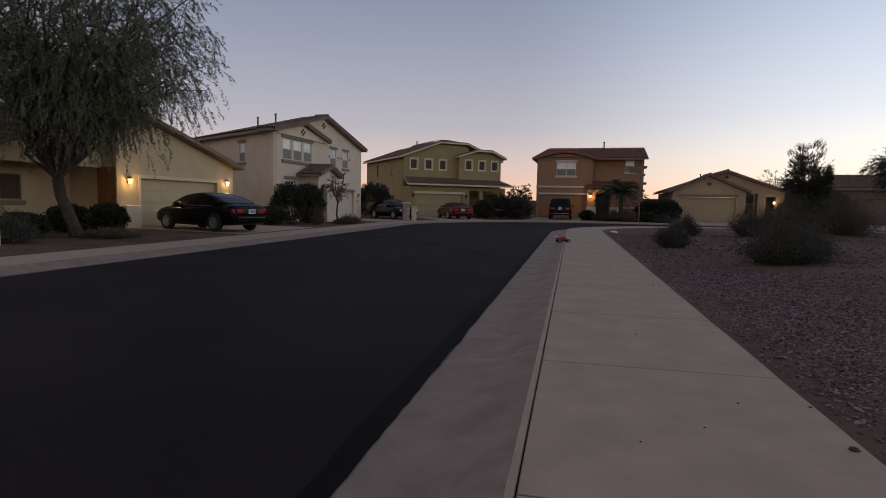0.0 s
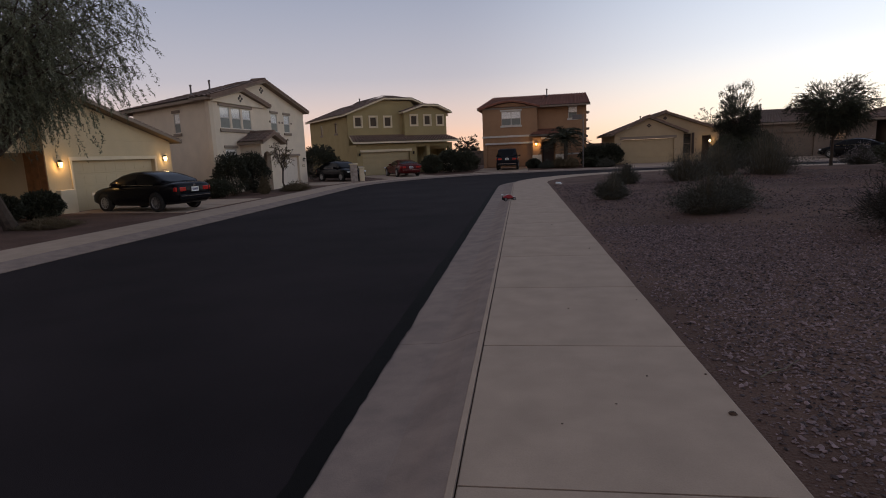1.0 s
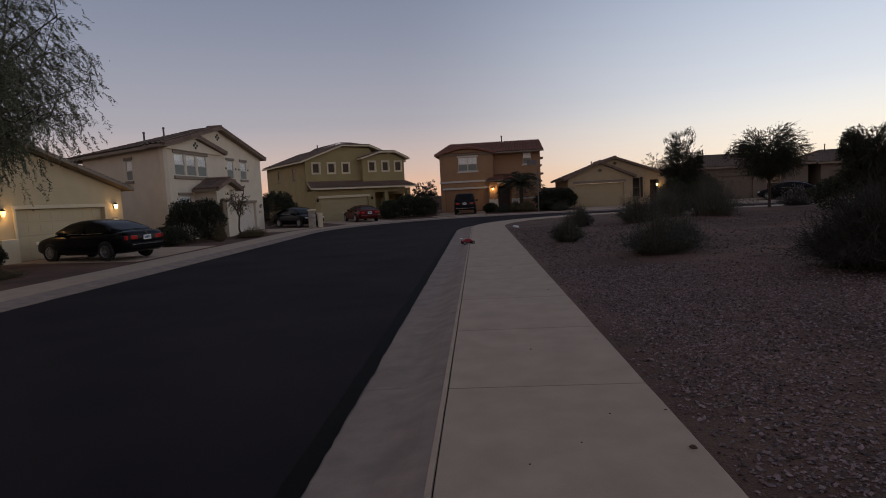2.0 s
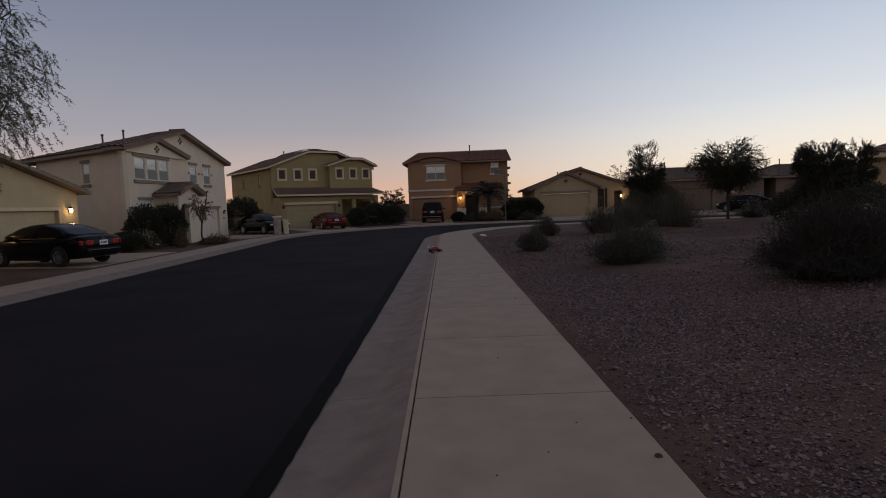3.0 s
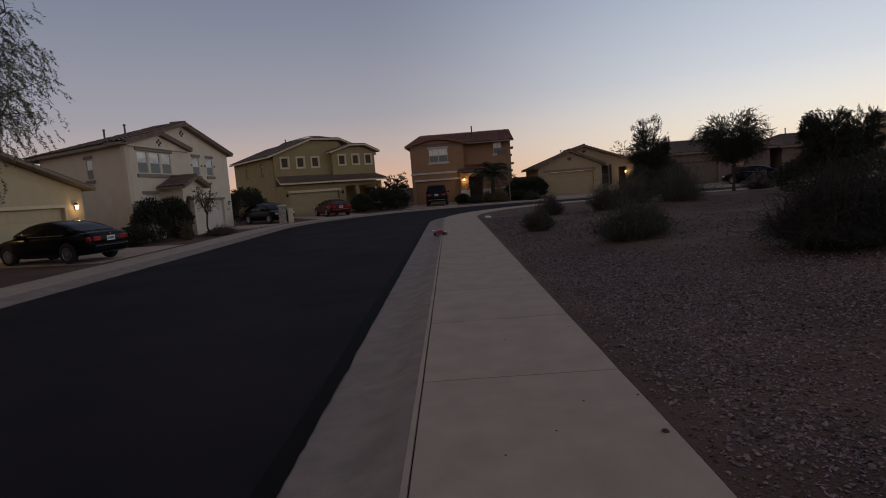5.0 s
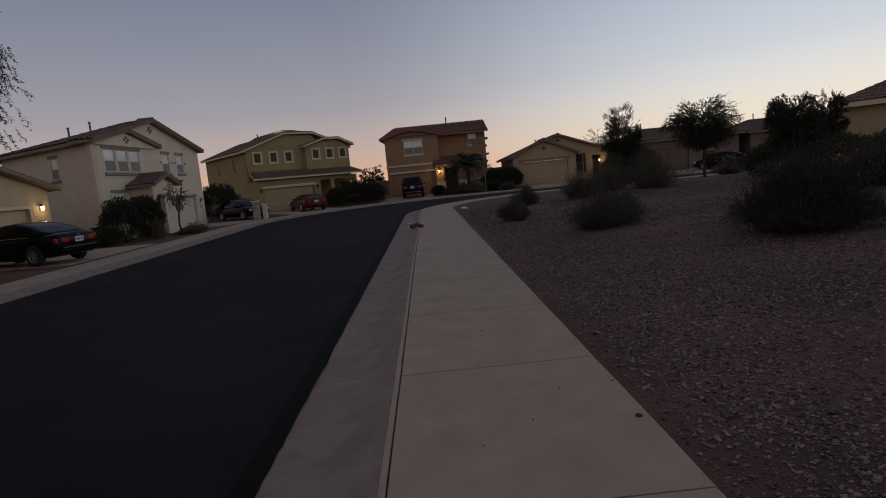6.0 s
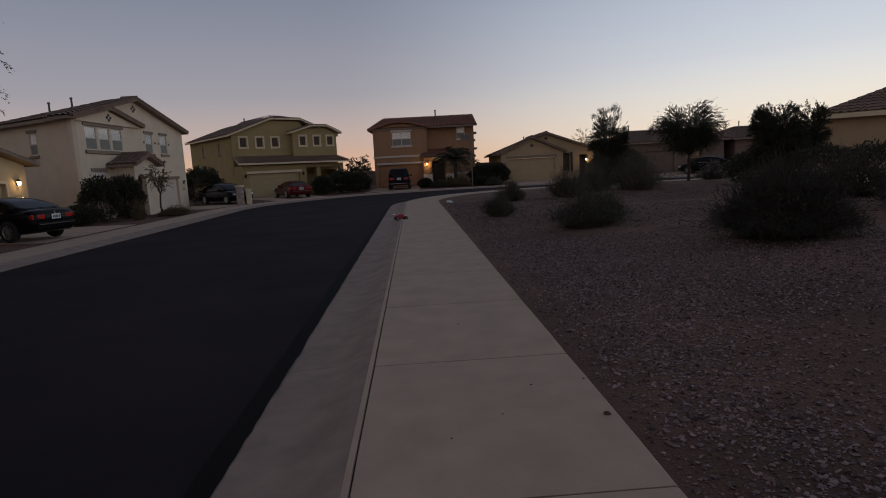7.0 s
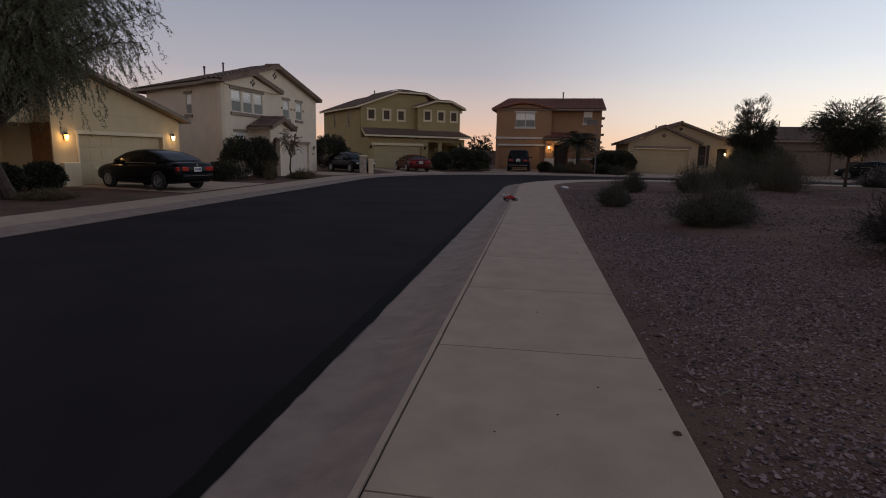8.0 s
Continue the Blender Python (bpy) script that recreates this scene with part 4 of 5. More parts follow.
# the house beside the gravel lot shows its plain side wall
hg = thing("house", pose(18.1, 26.2, 0.08, 0, 0, -33), "tan low house with plain side wall and hipped roof", "house")
part("wall", boxes(((0, 0, -0.5), (14, 0.22, 3.05)), ((0, 0.22, -0.5), (0.22, 10, 3.05)), ((13.78, 0.22, -0.5), (14, 10, 3.05)), ((0.22, 9.78, -0.5), (13.78, 10, 3.05))), STUCCO_TAN, hg)
q = [(-0.45, -0.45, 3.05), (14.45, -0.45, 3.05), (14.45, 10.45, 3.05), (-0.45, 10.45, 3.05), (5.2, 5, 5.2), (9.0, 5, 5.2)]
bm, tl = bmesh.new(), bmesh.new()
for a, b, c, e in ((0, 1, 5, 4), (2, 3, 4, 5), (3, 0, 4, 4), (1, 2, 5, 5)):
    slab(bm, [q[a], q[b], q[c]] + ([q[e]] if e != c else []), 0.2)
    tiles(q[a], q[b], q[c], Vector(q[e]) + Vector((0, 0.02, 0)) if e == c else q[e], bm=tl)
roof = part("roof", bm, TRIM_LIGHT, hg)
tagged(part("roof_tiles", tl, ROOF_BROWN, roof), kind="stuff")


# ---- block walls between the houses ----
def block_wall(m, length, h, label):
    ob = thing("block_wall", m, label, "garden wall")
    rows, cols = round(h / 0.2), round(length / 0.4)
    bm = bmesh.new()
    for r in range(rows):
        for c in range(cols):
            x = (c + 0.5 * (r % 2)) * 0.4
            box(bm, (x + 0.004, random.uniform(0, 0.004), r * 0.2 + 0.004), (x + 0.396, 0.19, r * 0.2 + 0.196))
    tagged(part("block", bm, BLOCK, ob), kind="stuff")
    part("coping", boxes(((0, -0.02, rows * 0.2), (length + 0.2, 0.21, rows * 0.2 + 0.06)), bevel=0.01), BLOCK, ob)
    part("core", boxes(((0.01, 0.03, -0.3), (length - 0.01, 0.17, rows * 0.2))), BLOCK, ob)


block_wall(pose(-8.9, 57.0, -0.05, 0, 0, 8), 2.6, 1.8, "dark brown block garden wall between two houses")
block_wall(pose(4.05, 60.0, 0.0), 3.2, 2.0, "dark brown block garden wall beside terracotta house")
block_wall(pose(-40, 78.0, 0.0), 42, 1.8, "long dark block wall behind the gardens")
block_wall(pose(2, 76.0, 0.0), 60, 1.8, "long dark block wall behind the gardens")
block_wall(pose(15.8, 57.5, 0.1), 2.4, 1.8, "dark brown block garden wall between low houses")

# ---- drives ----
def drive(pts, label):
    """Pale concrete drive between four plan corners with heights, cut into panels."""
    ob = thing("driveway", Matrix.Identity(4), label, "driveway", kind="structure")
    p = [Vector(q) for q in pts]
    nu, nv = 2, 3
    for i in range(nu):
        for j in range(nv):
            g = 0.004
            c = [p[0].lerp(p[1], u).lerp(p[3].lerp(p[2], u), v) for u, v in ((i / nu + g, j / nv + g), ((i + 1) / nu - g, j / nv + g), ((i + 1) / nu - g, (j + 1) / nv - g), (i / nu + g, (j + 1) / nv - g))]
            part("slab", slab(bmesh.new(), c, 0.2), CONCRETE, ob)


zd = LOT_Z + 0.045
drive([(-12.75, 18.6, LOT_Z), (-13.1, 25.0, LOT_Z), (-18.15, 24.9, zd), (-18.15, 18.9, zd)], "pale concrete driveway before the sand house")
drive([(-14.0, 35.6, LOT_Z), (-13.0, 40.0, LOT_Z), (-16.9, 39.7, zd), (-16.9, 35.5, zd)], "pale concrete driveway before the greige house")
drive([(-11.6, 42.2, LOT_Z), (-8.4, 45.6, LOT_Z), (-12.3, 51.5, 0.03), (-16.1, 48.4, 0.03)], "pale concrete driveway before the olive house")
drive([(-6.0, 49.7, LOT_Z), (-1.2, 49.7, LOT_Z), (-1.25, 57.9, 0.03), (-5.9, 57.9, 0.03)], "pale concrete driveway before the terracotta house")
drive([(7.6, 49.7, LOT_Z), (12.4, 49.7, LOT_Z), (12.2, 55.9, 0.02), (7.4, 55.9, 0.02)], "pale concrete driveway before the gabled house")
drive([(18.8, 49.7, LOT_Z), (23.6, 49.7, LOT_Z), (23.6, 54.9, 0.12), (18.8, 54.9, 0.12)], "pale concrete driveway before the low house")


# ---- vehicles: x forward, centre on the ground ----
def loft(sections):
    bm = bmesh.new()
    rows = [[bm.verts.new(p) for p in s] for s in sections]
    n = len(rows[0])
    for a, b in zip(rows, rows[1:]):
        for i in range(n):
            j = (i + 1) % n
            bm.faces.new((a[i], a[j], b[j], b[i]))
    bm.faces.new(rows[0])
    bm.faces.new(rows[-1][::-1])
    return bm


def ring(x, hw, zl, zb):
    d = zb - zl
    half = [(0.0, zl), (hw * 0.8, zl), (hw * 0.94, zl + 0.06), (hw * 0.985, zl + 0.2 * d), (hw, zl + 0.45 * d), (hw * 0.985, zl + 0.62 * d), (hw * 0.992, zl + 0.75 * d), (hw * 0.96, zb - 0.05), (hw * 0.88, zb - 0.008), (hw * 0.5, zb + 0.02), (0.0, zb + 0.03)]
    return [(x, y, z) for y, z in half] + [(x, -y, z) for y, z in half[-2:0:-1]]


def eased(rows, n):
    """Rows of numbers resampled along a smooth curve through them."""
    r = np.array(rows, float)
    r = np.vstack([2 * r[0] - r[1], r, 2 * r[-1] - r[-2]])
    out = []
    for u in np.linspace(0, len(rows) - 1 - 1e-9, n):
        i, t = int(u), u - int(u)
        a, b, c, d = r[i:i + 4]
        out.append(0.5 * (2 * b + (c - a) * t + (2 * a - 5 * b + 4 * c - d) * t * t + (3 * b - a - 3 * c + d) * t ** 3))
    return out


def wheel(car, x, y, r, w, side):
    m = Matrix.Translation((x, y, r))
    bm = bmesh.new()
    prof = [(r * 0.66, -w / 2), (r * 0.93, -w / 2), (r, -w * 0.32), (r, w * 0.32), (r * 0.93, w / 2), (r * 0.66, w / 2)]
    rows = []
    for a in range(24):
        c, s = math.cos(a * math.tau / 24), math.sin(a * math.tau / 24)
        rows.append([bm.verts.new((c * q, d, s * q)) for q, d in prof])
    for i in range(24):
        a, b = rows[i], rows[(i + 1) % 24]
        for j in range(len(prof)):
            k = (j + 1) % len(prof)
            bm.faces.new((a[j], a[k], b[k], b[j]))
    wh = part("wheel", moved(bm, m), RUBBER, car)
    bm = bmesh.new()
    bmesh.ops.create_cone(bm, cap_ends=True, segments=20, radius1=r * 0.16, radius2=r * 0.16, depth=0.04, matrix=m @ pose(0, side * w * 0.42, 0, 90))
    for k in range(10):
        box(bm, (-r * 0.05, -0.015, r * 0.1), (r * 0.05, 0.015, r * 0.66), 0, m @ pose(0, side * w * 0.42, 0) @ pose(0, 0, 0, 0, k * 36, 0))
    lip = []
    for a in range(24):
        c, s = math.cos(a * math.tau / 24), math.sin(a * math.tau / 24)
        lip.append([bm.verts.new(m @ Vector((c * q, side * d, s * q))) for q, d in ((r * 0.6, w * 0.38), (r * 0.64, w * 0.5), (r * 0.7, w * 0.5), (r * 0.7, w * 0.3))])
    for a in range(24):
        for j in range(4):
            bm.faces.new((lip[a][j], lip[a][(j + 1) % 4], lip[(a + 1) % 24][(j + 1) % 4], lip[(a + 1) % 24][j]))
    part("rim", bm, ALLOY, wh, "silver spoked rim")
    bm = bmesh.new()
    bmesh.ops.create_cone(bm, cap_ends=True, segments=20, radius1=r * 0.665, radius2=r * 0.665, depth=w * 0.5, matrix=m @ pose(0, 0, 0, 90))
    part("brake_disc", bm, SHADOW, wh)


SEDAN = dict(L=4.75, H=1.49, body=[(0.0, 0.70, 0.46, 0.86), (0.07, 0.80, 0.32, 0.96), (0.3, 0.87, 0.25, 1.02), (1.0, 0.905, 0.22, 1.0), (2.3, 0.91, 0.2, 0.97), (3.5, 0.90, 0.21, 0.95), (4.1, 0.87, 0.22, 0.87), (4.5, 0.79, 0.27, 0.76), (4.68, 0.68, 0.33, 0.63), (4.75, 0.55, 0.42, 0.56)],
             line=[(0.42, 1.03), (0.8, 1.19), (1.2, 1.35), (1.65, 1.45), (2.1, 1.49), (2.55, 1.47), (2.95, 1.38), (3.3, 1.22), (3.75, 0.96)], tw=0.60, bw=0.85, wheels=(1.02, 3.78), r=0.325)
COUPE = dict(L=4.75, H=1.345, body=[(0.0, 0.74, 0.42, 0.80), (0.08, 0.84, 0.30, 0.92), (0.4, 0.91, 0.24, 0.98), (1.1, 0.935, 0.21, 0.96), (2.3, 0.93, 0.19, 0.90), (3.5, 0.93, 0.2, 0.88), (4.2, 0.90, 0.21, 0.80), (4.55, 0.82, 0.26, 0.70), (4.75, 0.66, 0.36, 0.58)],
             line=[(0.35, 0.99), (0.8, 1.14), (1.25, 1.28), (1.7, 1.34), (2.1, 1.345), (2.5, 1.28), (2.85, 1.15), (3.3, 0.94)], tw=0.60, bw=0.86, wheels=(1.0, 3.75), r=0.34)
TRUCK = dict(L=5.0, H=1.9, body=[(0.0, 0.86, 0.52, 1.06), (0.06, 0.93, 0.42, 1.14), (0.4, 0.96, 0.36, 1.18), (2.3, 0.97, 0.34, 1.16), (3.7, 0.96, 0.34, 1.12), (4.5, 0.94, 0.36, 1.06), (4.9, 0.88, 0.42, 0.98), (5.0, 0.80, 0.5, 0.9)],
             line=[(0.1, 1.2), (0.2, 1.5), (0.35, 1.82), (0.9, 1.88), (1.8, 1.9), (2.6, 1.87), (3.0, 1.76), (3.35, 1.5), (3.8, 1.13)], tw=0.74, bw=0.92, wheels=(0.95, 3.95), r=0.38)


def car(m, paint, label, spec):
    ob = thing("car", m, label, "car", "cars parked on driveways")
    h = spec["L"] / 2
    part("body", loft([ring(x - h, *q) for x, *q in eased(spec["body"], 40)]), paint, ob, smooth=True)

    def belt(x):
        return float(np.interp(x, [s[0] for s in spec["body"]], [s[3] for s in spec["body"]]))

    b0, b1 = spec["line"][0][0], spec["line"][-1][0]
    bw, tw, H = spec["bw"], spec["tw"], spec["H"]
    shell = []
    for x, z in eased(spec["line"], 33):
        zb = belt(x) - 0.02
        up = max(0.0, (z - zb) / (H - zb))
        wb = bw * min(1.0, (x - b0) / 0.5 + 0.55, (b1 - x) / 0.5 + 0.62)
        wt = wb + (tw - bw) * up
        zt = max(z, zb + 0.02)
        g = zt - zb
        shell.append([Vector((x - h, y, q)) for y, q in ((wb, zb), (wb + (wt - wb) * 0.3, zb + 0.4 * g), (wb + (wt - wb) * 0.75, zb + 0.82 * g), (wt, zt - 0.045 * up), (wt * 0.82, zt - 0.012 * up), (wt * 0.45, zt), (0.0, zt + 0.008 * up))])
    part("cabin", loft([r + [Vector((p.x, -p.y, p.z)) for p in r[-2::-1]] for r in shell]), paint, ob, smooth=True)

    def skin(u, k, side):
        """A point on the cabin: u along it from the rear, k round it from the belt to the roof's middle."""
        i, j = min(int(u * 32), 31), min(int(k), 5)
        p = shell[i][j].lerp(shell[i][j + 1], k - j).lerp(shell[i + 1][j].lerp(shell[i + 1][j + 1], k - j), u * 32 - i)
        return Vector((p.x, side * p.y, p.z))

    def pane(u0, u1, k0, k1, sides, off, name, label):
        """A thin glass pane that follows the cabin."""
        bm = bmesh.new()
        across = [(k0 + (k1 - k0) * i / 4, sd) for sd in sides[:1] for i in range(5)]
        if len(sides) > 1:
            across += [(k1 - (k1 - k0) * i / 4, sides[1]) for i in range(1, 5)]
        grid = [[bm.verts.new(skin(u0 + (u1 - u0) * i / 6, k, sd) + Vector((off[0], sd * off[1], off[2]))) for k, sd in across] for i in range(7)]
        for a, b in zip(grid, grid[1:]):
            for i in range(len(a) - 1):
                bm.faces.new((a[i], a[i + 1], b[i + 1], b[i]))
        part(name, bm, CAR_GLASS, ob, label, smooth=True)

    for side in (1, -1):
        pane(0.20, 0.47, 0.15, 1.9, (side,), (0, 0.007, 0), "side_window", "dark tinted side window")
        pane(0.50, 0.80, 0.15, 1.9, (side,), (0, 0.007, 0), "side_window", "dark tinted side window")
    steep = [i / 32 for i, r in enumerate(shell) if r[6].z > H - 0.09]
    pane(0.04, max(0.1, steep[0] - 0.02), 3.3, 6.0, (1, -1), (-0.004, 0, 0.009), "rear_window", "dark tinted rear window")
    pane(min(0.9, steep[-1] + 0.02), 0.97, 3.3, 6.0, (1, -1), (0.004, 0, 0.009), "windscreen", "dark windscreen")
    for x in spec["wheels"]:
        wd = float(np.interp(x, [s[0] for s in spec["body"]], [s[1] for s in spec["body"]]))
        for side in (1, -1):
            # no arch is cut: a near-black disc imitates the shaded hollow round the wheel
            bm = bmesh.new()
            bmesh.ops.create_cone(bm, cap_ends=True, segments=24, radius1=spec["r"] * 1.13, radius2=spec["r"] * 1.13, depth=0.06, matrix=pose(x - h, side * (wd - 0.024), spec["r"] + 0.02, 90))
            part("arch_shade_disc", bm, SHADOW, ob)
            wheel(ob, x - h, side * (wd - 0.075), spec["r"], 0.21, side)
    zr = spec["body"][1][3]
    wr = spec["body"][1][1]
    for side in (1, -1):
        bm = boxes(((-h - 0.012, wr * 0.50, zr - 0.25), (-h + 0.10, wr * 0.86, zr - 0.09)), ((-h + 0.05, wr * 0.80, zr - 0.25), (-h + 0.34, wr * 1.045, zr - 0.09)), bevel=0.02)
        part("tail_light", moved(bm, pose(0, 0, 0)) if side > 0 else moved(bm, Matrix.Diagonal((1, -1, 1, 1))), RED_LENS, ob, "red tail lamp")
        hw = spec["body"][-3][1]
        zf = spec["body"][-3][3]
        bm = boxes(((h - 0.33, hw * 0.62, zf - 0.15), (h - 0.10, hw * 0.99, zf - 0.02)), bevel=0.03)
        part("headlight", bm if side > 0 else moved(bm, Matrix.Diagonal((1, -1, 1, 1))), CLEAR_LENS, ob, "clear headlamp")
        xm = b1 - 0.75 - h
        bm = boxes(((xm, bw + 0.02, belt(b1) + 0.03), (xm + 0.12, bw + 0.22, belt(b1) + 0.17)), bevel=0.03)
        part("wing_mirror", bm if side > 0 else moved(bm, Matrix.Diagonal((1, -1, 1, 1))), paint, ob)
        for xd in (1.75, 2.75):
            bm = boxes(((xd - h, spec["body"][4][1] - 0.005, belt(xd) - 0.19), (xd - h + 0.18, spec["body"][4][1] + 0.02, belt(xd) - 0.16)), bevel=0.008)
            part("door_handle", bm if side > 0 else moved(bm, Matrix.Diagonal((1, -1, 1, 1))), paint, ob)
        bm = boxes(((b0 + 0.7 - h, bw - 0.005, belt(2.3) + 0.0), (b1 - 0.3 - h, bw + 0.035, belt(2.3) + 0.02)))
        part("window_trim", bm if side > 0 else moved(bm, Matrix.Diagonal((1, -1, 1, 1))), CHROME, ob)
    part("rear_bumper", boxes(((-h - 0.05, -wr * 0.93, 0.40), (-h + 0.12, wr * 0.93, 0.60)), bevel=0.03), paint, ob)
    part("bumper_strip", boxes(((-h - 0.058, -wr * 0.85, 0.53), (-h - 0.04, wr * 0.85, 0.555))), CHROME, ob)
    part("front_bumper", boxes(((h - 0.10, -0.6, 0.33), (h + 0.03, 0.6, 0.50)), bevel=0.03), paint, ob)
    part("grille", boxes(((h - 0.08, -0.42, 0.50), (h + 0.012, 0.42, 0.60)), bevel=0.01), IRON, ob)
    pl = part("number_plate", boxes(((-h - 0.035, -0.17, zr - 0.27), (-h - 0.012, 0.17, zr - 0.10)), bevel=0.004), PLATE_WHITE, ob, "white plate with plain bars")
    for i in range(5):
        part("bar", boxes(((-h - 0.039, -0.13 + i * 0.055, zr - 0.225), (-h - 0.036, -0.095 + i * 0.055, zr - 0.145))), PLATE_INK, pl)
    bm = bmesh.new()
    bmesh.ops.create_cone(bm, cap_ends=True, segments=16, radius1=0.055, radius2=0.055, depth=0.02, matrix=pose(-h - 0.005, 0, zr - 0.05, 0, 90, 0))
    part("badge", bm, CHROME, ob)
    part("rear_window_frame", boxes(((b0 - h - 0.02, -bw * 0.8, belt(b0) - 0.01), (b0 - h + 0.05, bw * 0.8, belt(b0) + 0.03)), bevel=0.01), paint, ob)
    return ob


car(pose(-15.25, 20.1, LOT_Z + 0.03, 0, 0, 167), BLACK_PAINT, "glossy black saloon car parked nose to garage", SEDAN)
car(pose(-15.2, 41.9, LOT_Z + 0.02, 0, 0, -38), BLACK_PAINT, "black saloon car with pale headlamps beside greige house", SEDAN)
car(pose(-11.6, 46.9, LOT_Z + 0.03, 0, 0, 122), RED_PAINT, "dark red two-door coupe parked before olive garage", COUPE)
car(pose(-3.1, 53.9, 0.0, 0, 0, 91), BLUE_PAINT, "dark sport utility car with chrome bumper on driveway", TRUCK)
car(pose(24.6, 50.8, 0.0, 0, 0, 140), BLACK_PAINT, "black car parked by the low houses", SEDAN)

# ---- radio-controlled buggy in the gutter ----
rc = thing("toy_car", pose(-1.12, 19.4, -0.02, 2, -2, 20), "small red and white radio-controlled buggy with knobbly tyres", "toy car")
part("chassis", boxes(((-0.19, -0.05, 0.05), (0.19, 0.05, 0.075)), bevel=0.008), SHADOW, rc)
part("shell", loft([[(x, y * w, z0 + (z1 - z0) * q) for y, q in ((1, 0), (0.9, 0.6), (0.55, 1), (-0.55, 1), (-0.9, 0.6), (-1, 0))] for x, w, z0, z1 in ((-0.2, 0.06, 0.10, 0.14), (-0.12, 0.075, 0.08, 0.17), (-0.03, 0.075, 0.075, 0.21), (0.06, 0.06, 0.075, 0.18), (0.15, 0.045, 0.075, 0.12), (0.22, 0.03, 0.08, 0.10))]), RC_RED, rc, "red body shell")
part("stripe", boxes(((-0.1, -0.02, 0.205), (0.0, 0.02, 0.214)), bevel=0.003), RC_WHITE, rc, "white roof panel")
part("nose", boxes(((0.12, -0.035, 0.112), (0.21, 0.035, 0.124)), bevel=0.003), RC_WHITE, rc)
part("rear_wing", boxes(((-0.26, -0.085, 0.20), (-0.19, 0.085, 0.212)), bevel=0.004), RC_WHITE, rc)
for y in (0.04, -0.04):
    part("wing_strut", boxes(((-0.225, y - 0.004, 0.10), (-0.215, y + 0.004, 0.20))), SHADOW, rc)
for x in (-0.15, 0.15):
    for side in (1, -1):
        wheel(rc, x, side * 0.125, 0.058, 0.06, side)
    part("axle", boxes(((x - 0.006, -0.12, 0.052), (x + 0.006, 0.12, 0.064))), SHADOW, rc)

# ---- pillar, pedestal and sign post ----
pl = thing("pillar", pose(-13.45, 39.8, LOT_Z, 0, 0, 25), "stone-faced mail pillar with a pale cap", "pillar")
for r in range(6):
    for c in range(2):
        part("stone", boxes(((-0.24 + c * 0.24 + 0.004, -0.24, r * 0.2 + 0.004), (-0.24 + (c + 1) * 0.24 - 0.004, 0.24, (r + 1) * 0.2 - 0.004)), bevel=0.012), STONE, pl)
part("cap", boxes(((-0.3, -0.3, 1.2), (0.3, 0.3, 1.3)), bevel=0.02), TRIM_LIGHT, pl, "cream cap")
pd = thing("utility_pedestal", pose(-13.0, 40.25, LOT_Z, 0, 0, 25), "cream metal utility pedestal beside the pillar", "pedestal")
part("cabinet", boxes(((-0.18, -0.15, -0.1), (0.18, 0.15, 0.92)), bevel=0.03), TRIM_LIGHT, pd)
part("lid", boxes(((-0.2, -0.17, 0.92), (0.2, 0.17, 1.0)), bevel=0.02), TRIM_LIGHT, pd)
sp = thing("sign_post", pose(3.55, 51.2, 0.0), "thin grey metal post with a small plate", "post")
bm = bmesh.new()
bmesh.ops.create_cone(bm, cap_ends=True, segments=10, radius1=0.05, radius2=0.045, depth=4.7, matrix=Matrix.Translation((0, 0, 2.2)))
part("pole", bm, PIPE, sp)
part("plate", boxes(((-0.9, -0.01, 4.1), (-0.1, 0.01, 4.5)), bevel=0.003), PIPE, sp, "plain green-grey plate seen dark")

# ---- plants ----
def leaf_mesh(name, base, along_dir, length, width, rng, material, parent, label=""):
    """Many small pointed leaves: bases and directions are arrays."""
    n = len(base)
    d = along_dir / np.maximum(1e-6, np.linalg.norm(along_dir, axis=1))[:, None]
    r = rng.normal(size=(n, 3))
    s = np.cross(d, r)
    s /= np.maximum(1e-6, np.linalg.norm(s, axis=1))[:, None]
    ln = (length * rng.uniform(0.6, 1.3, n))[:, None]
    wd = (width * rng.uniform(0.7, 1.2, n))[:, None]
    v = np.stack([base, base + d * ln * 0.45 + s * wd * 0.5, base + d * ln, base + d * ln * 0.45 - s * wd * 0.5], 1).reshape(-1, 3)
    me = bpy.data.meshes.new(name)
    me.from_pydata(v.tolist(), [], np.arange(4 * n).reshape(n, 4).tolist())
    me.materials.append(material)
    ob = new(name, me)
    ob.parent = parent
    if label:
        tagged(ob, label)
    return tagged(ob, kind="stuff")


def tube(bm, pts, radii, n=6):
    rows = []
    for i, (p, r) in enumerate(zip(pts, radii)):
        a, b = pts[max(0, i - 1)], pts[min(len(pts) - 1, i + 1)]
        t = (Vector(b) - Vector(a)).normalized()
        u = t.orthogonal().normalized()
        w = t.cross(u)
        rows.append([bm.verts.new(Vector(p) + (u * math.cos(k * math.tau / n) + w * math.sin(k * math.tau / n)) * r) for k in range(n)])
    for a, b in zip(rows, rows[1:]):
        for k in range(n):
            bm.faces.new((a[k], a[(k + 1) % n], b[(k + 1) % n], b[k]))


def bend(a, b, rng, wob=0.15, lift=0.0, n=5):
    a, b = np.array(a, float), np.array(b, float)
    t = np.linspace(0, 1, n)[:, None]
    p = a + (b - a) * t + np.array([0, 0, lift]) * np.sin(t * math.pi)
    p[1:-1] += rng.normal(size=(n - 2, 3)) * wob * np.linalg.norm(b - a) / 5
    return p


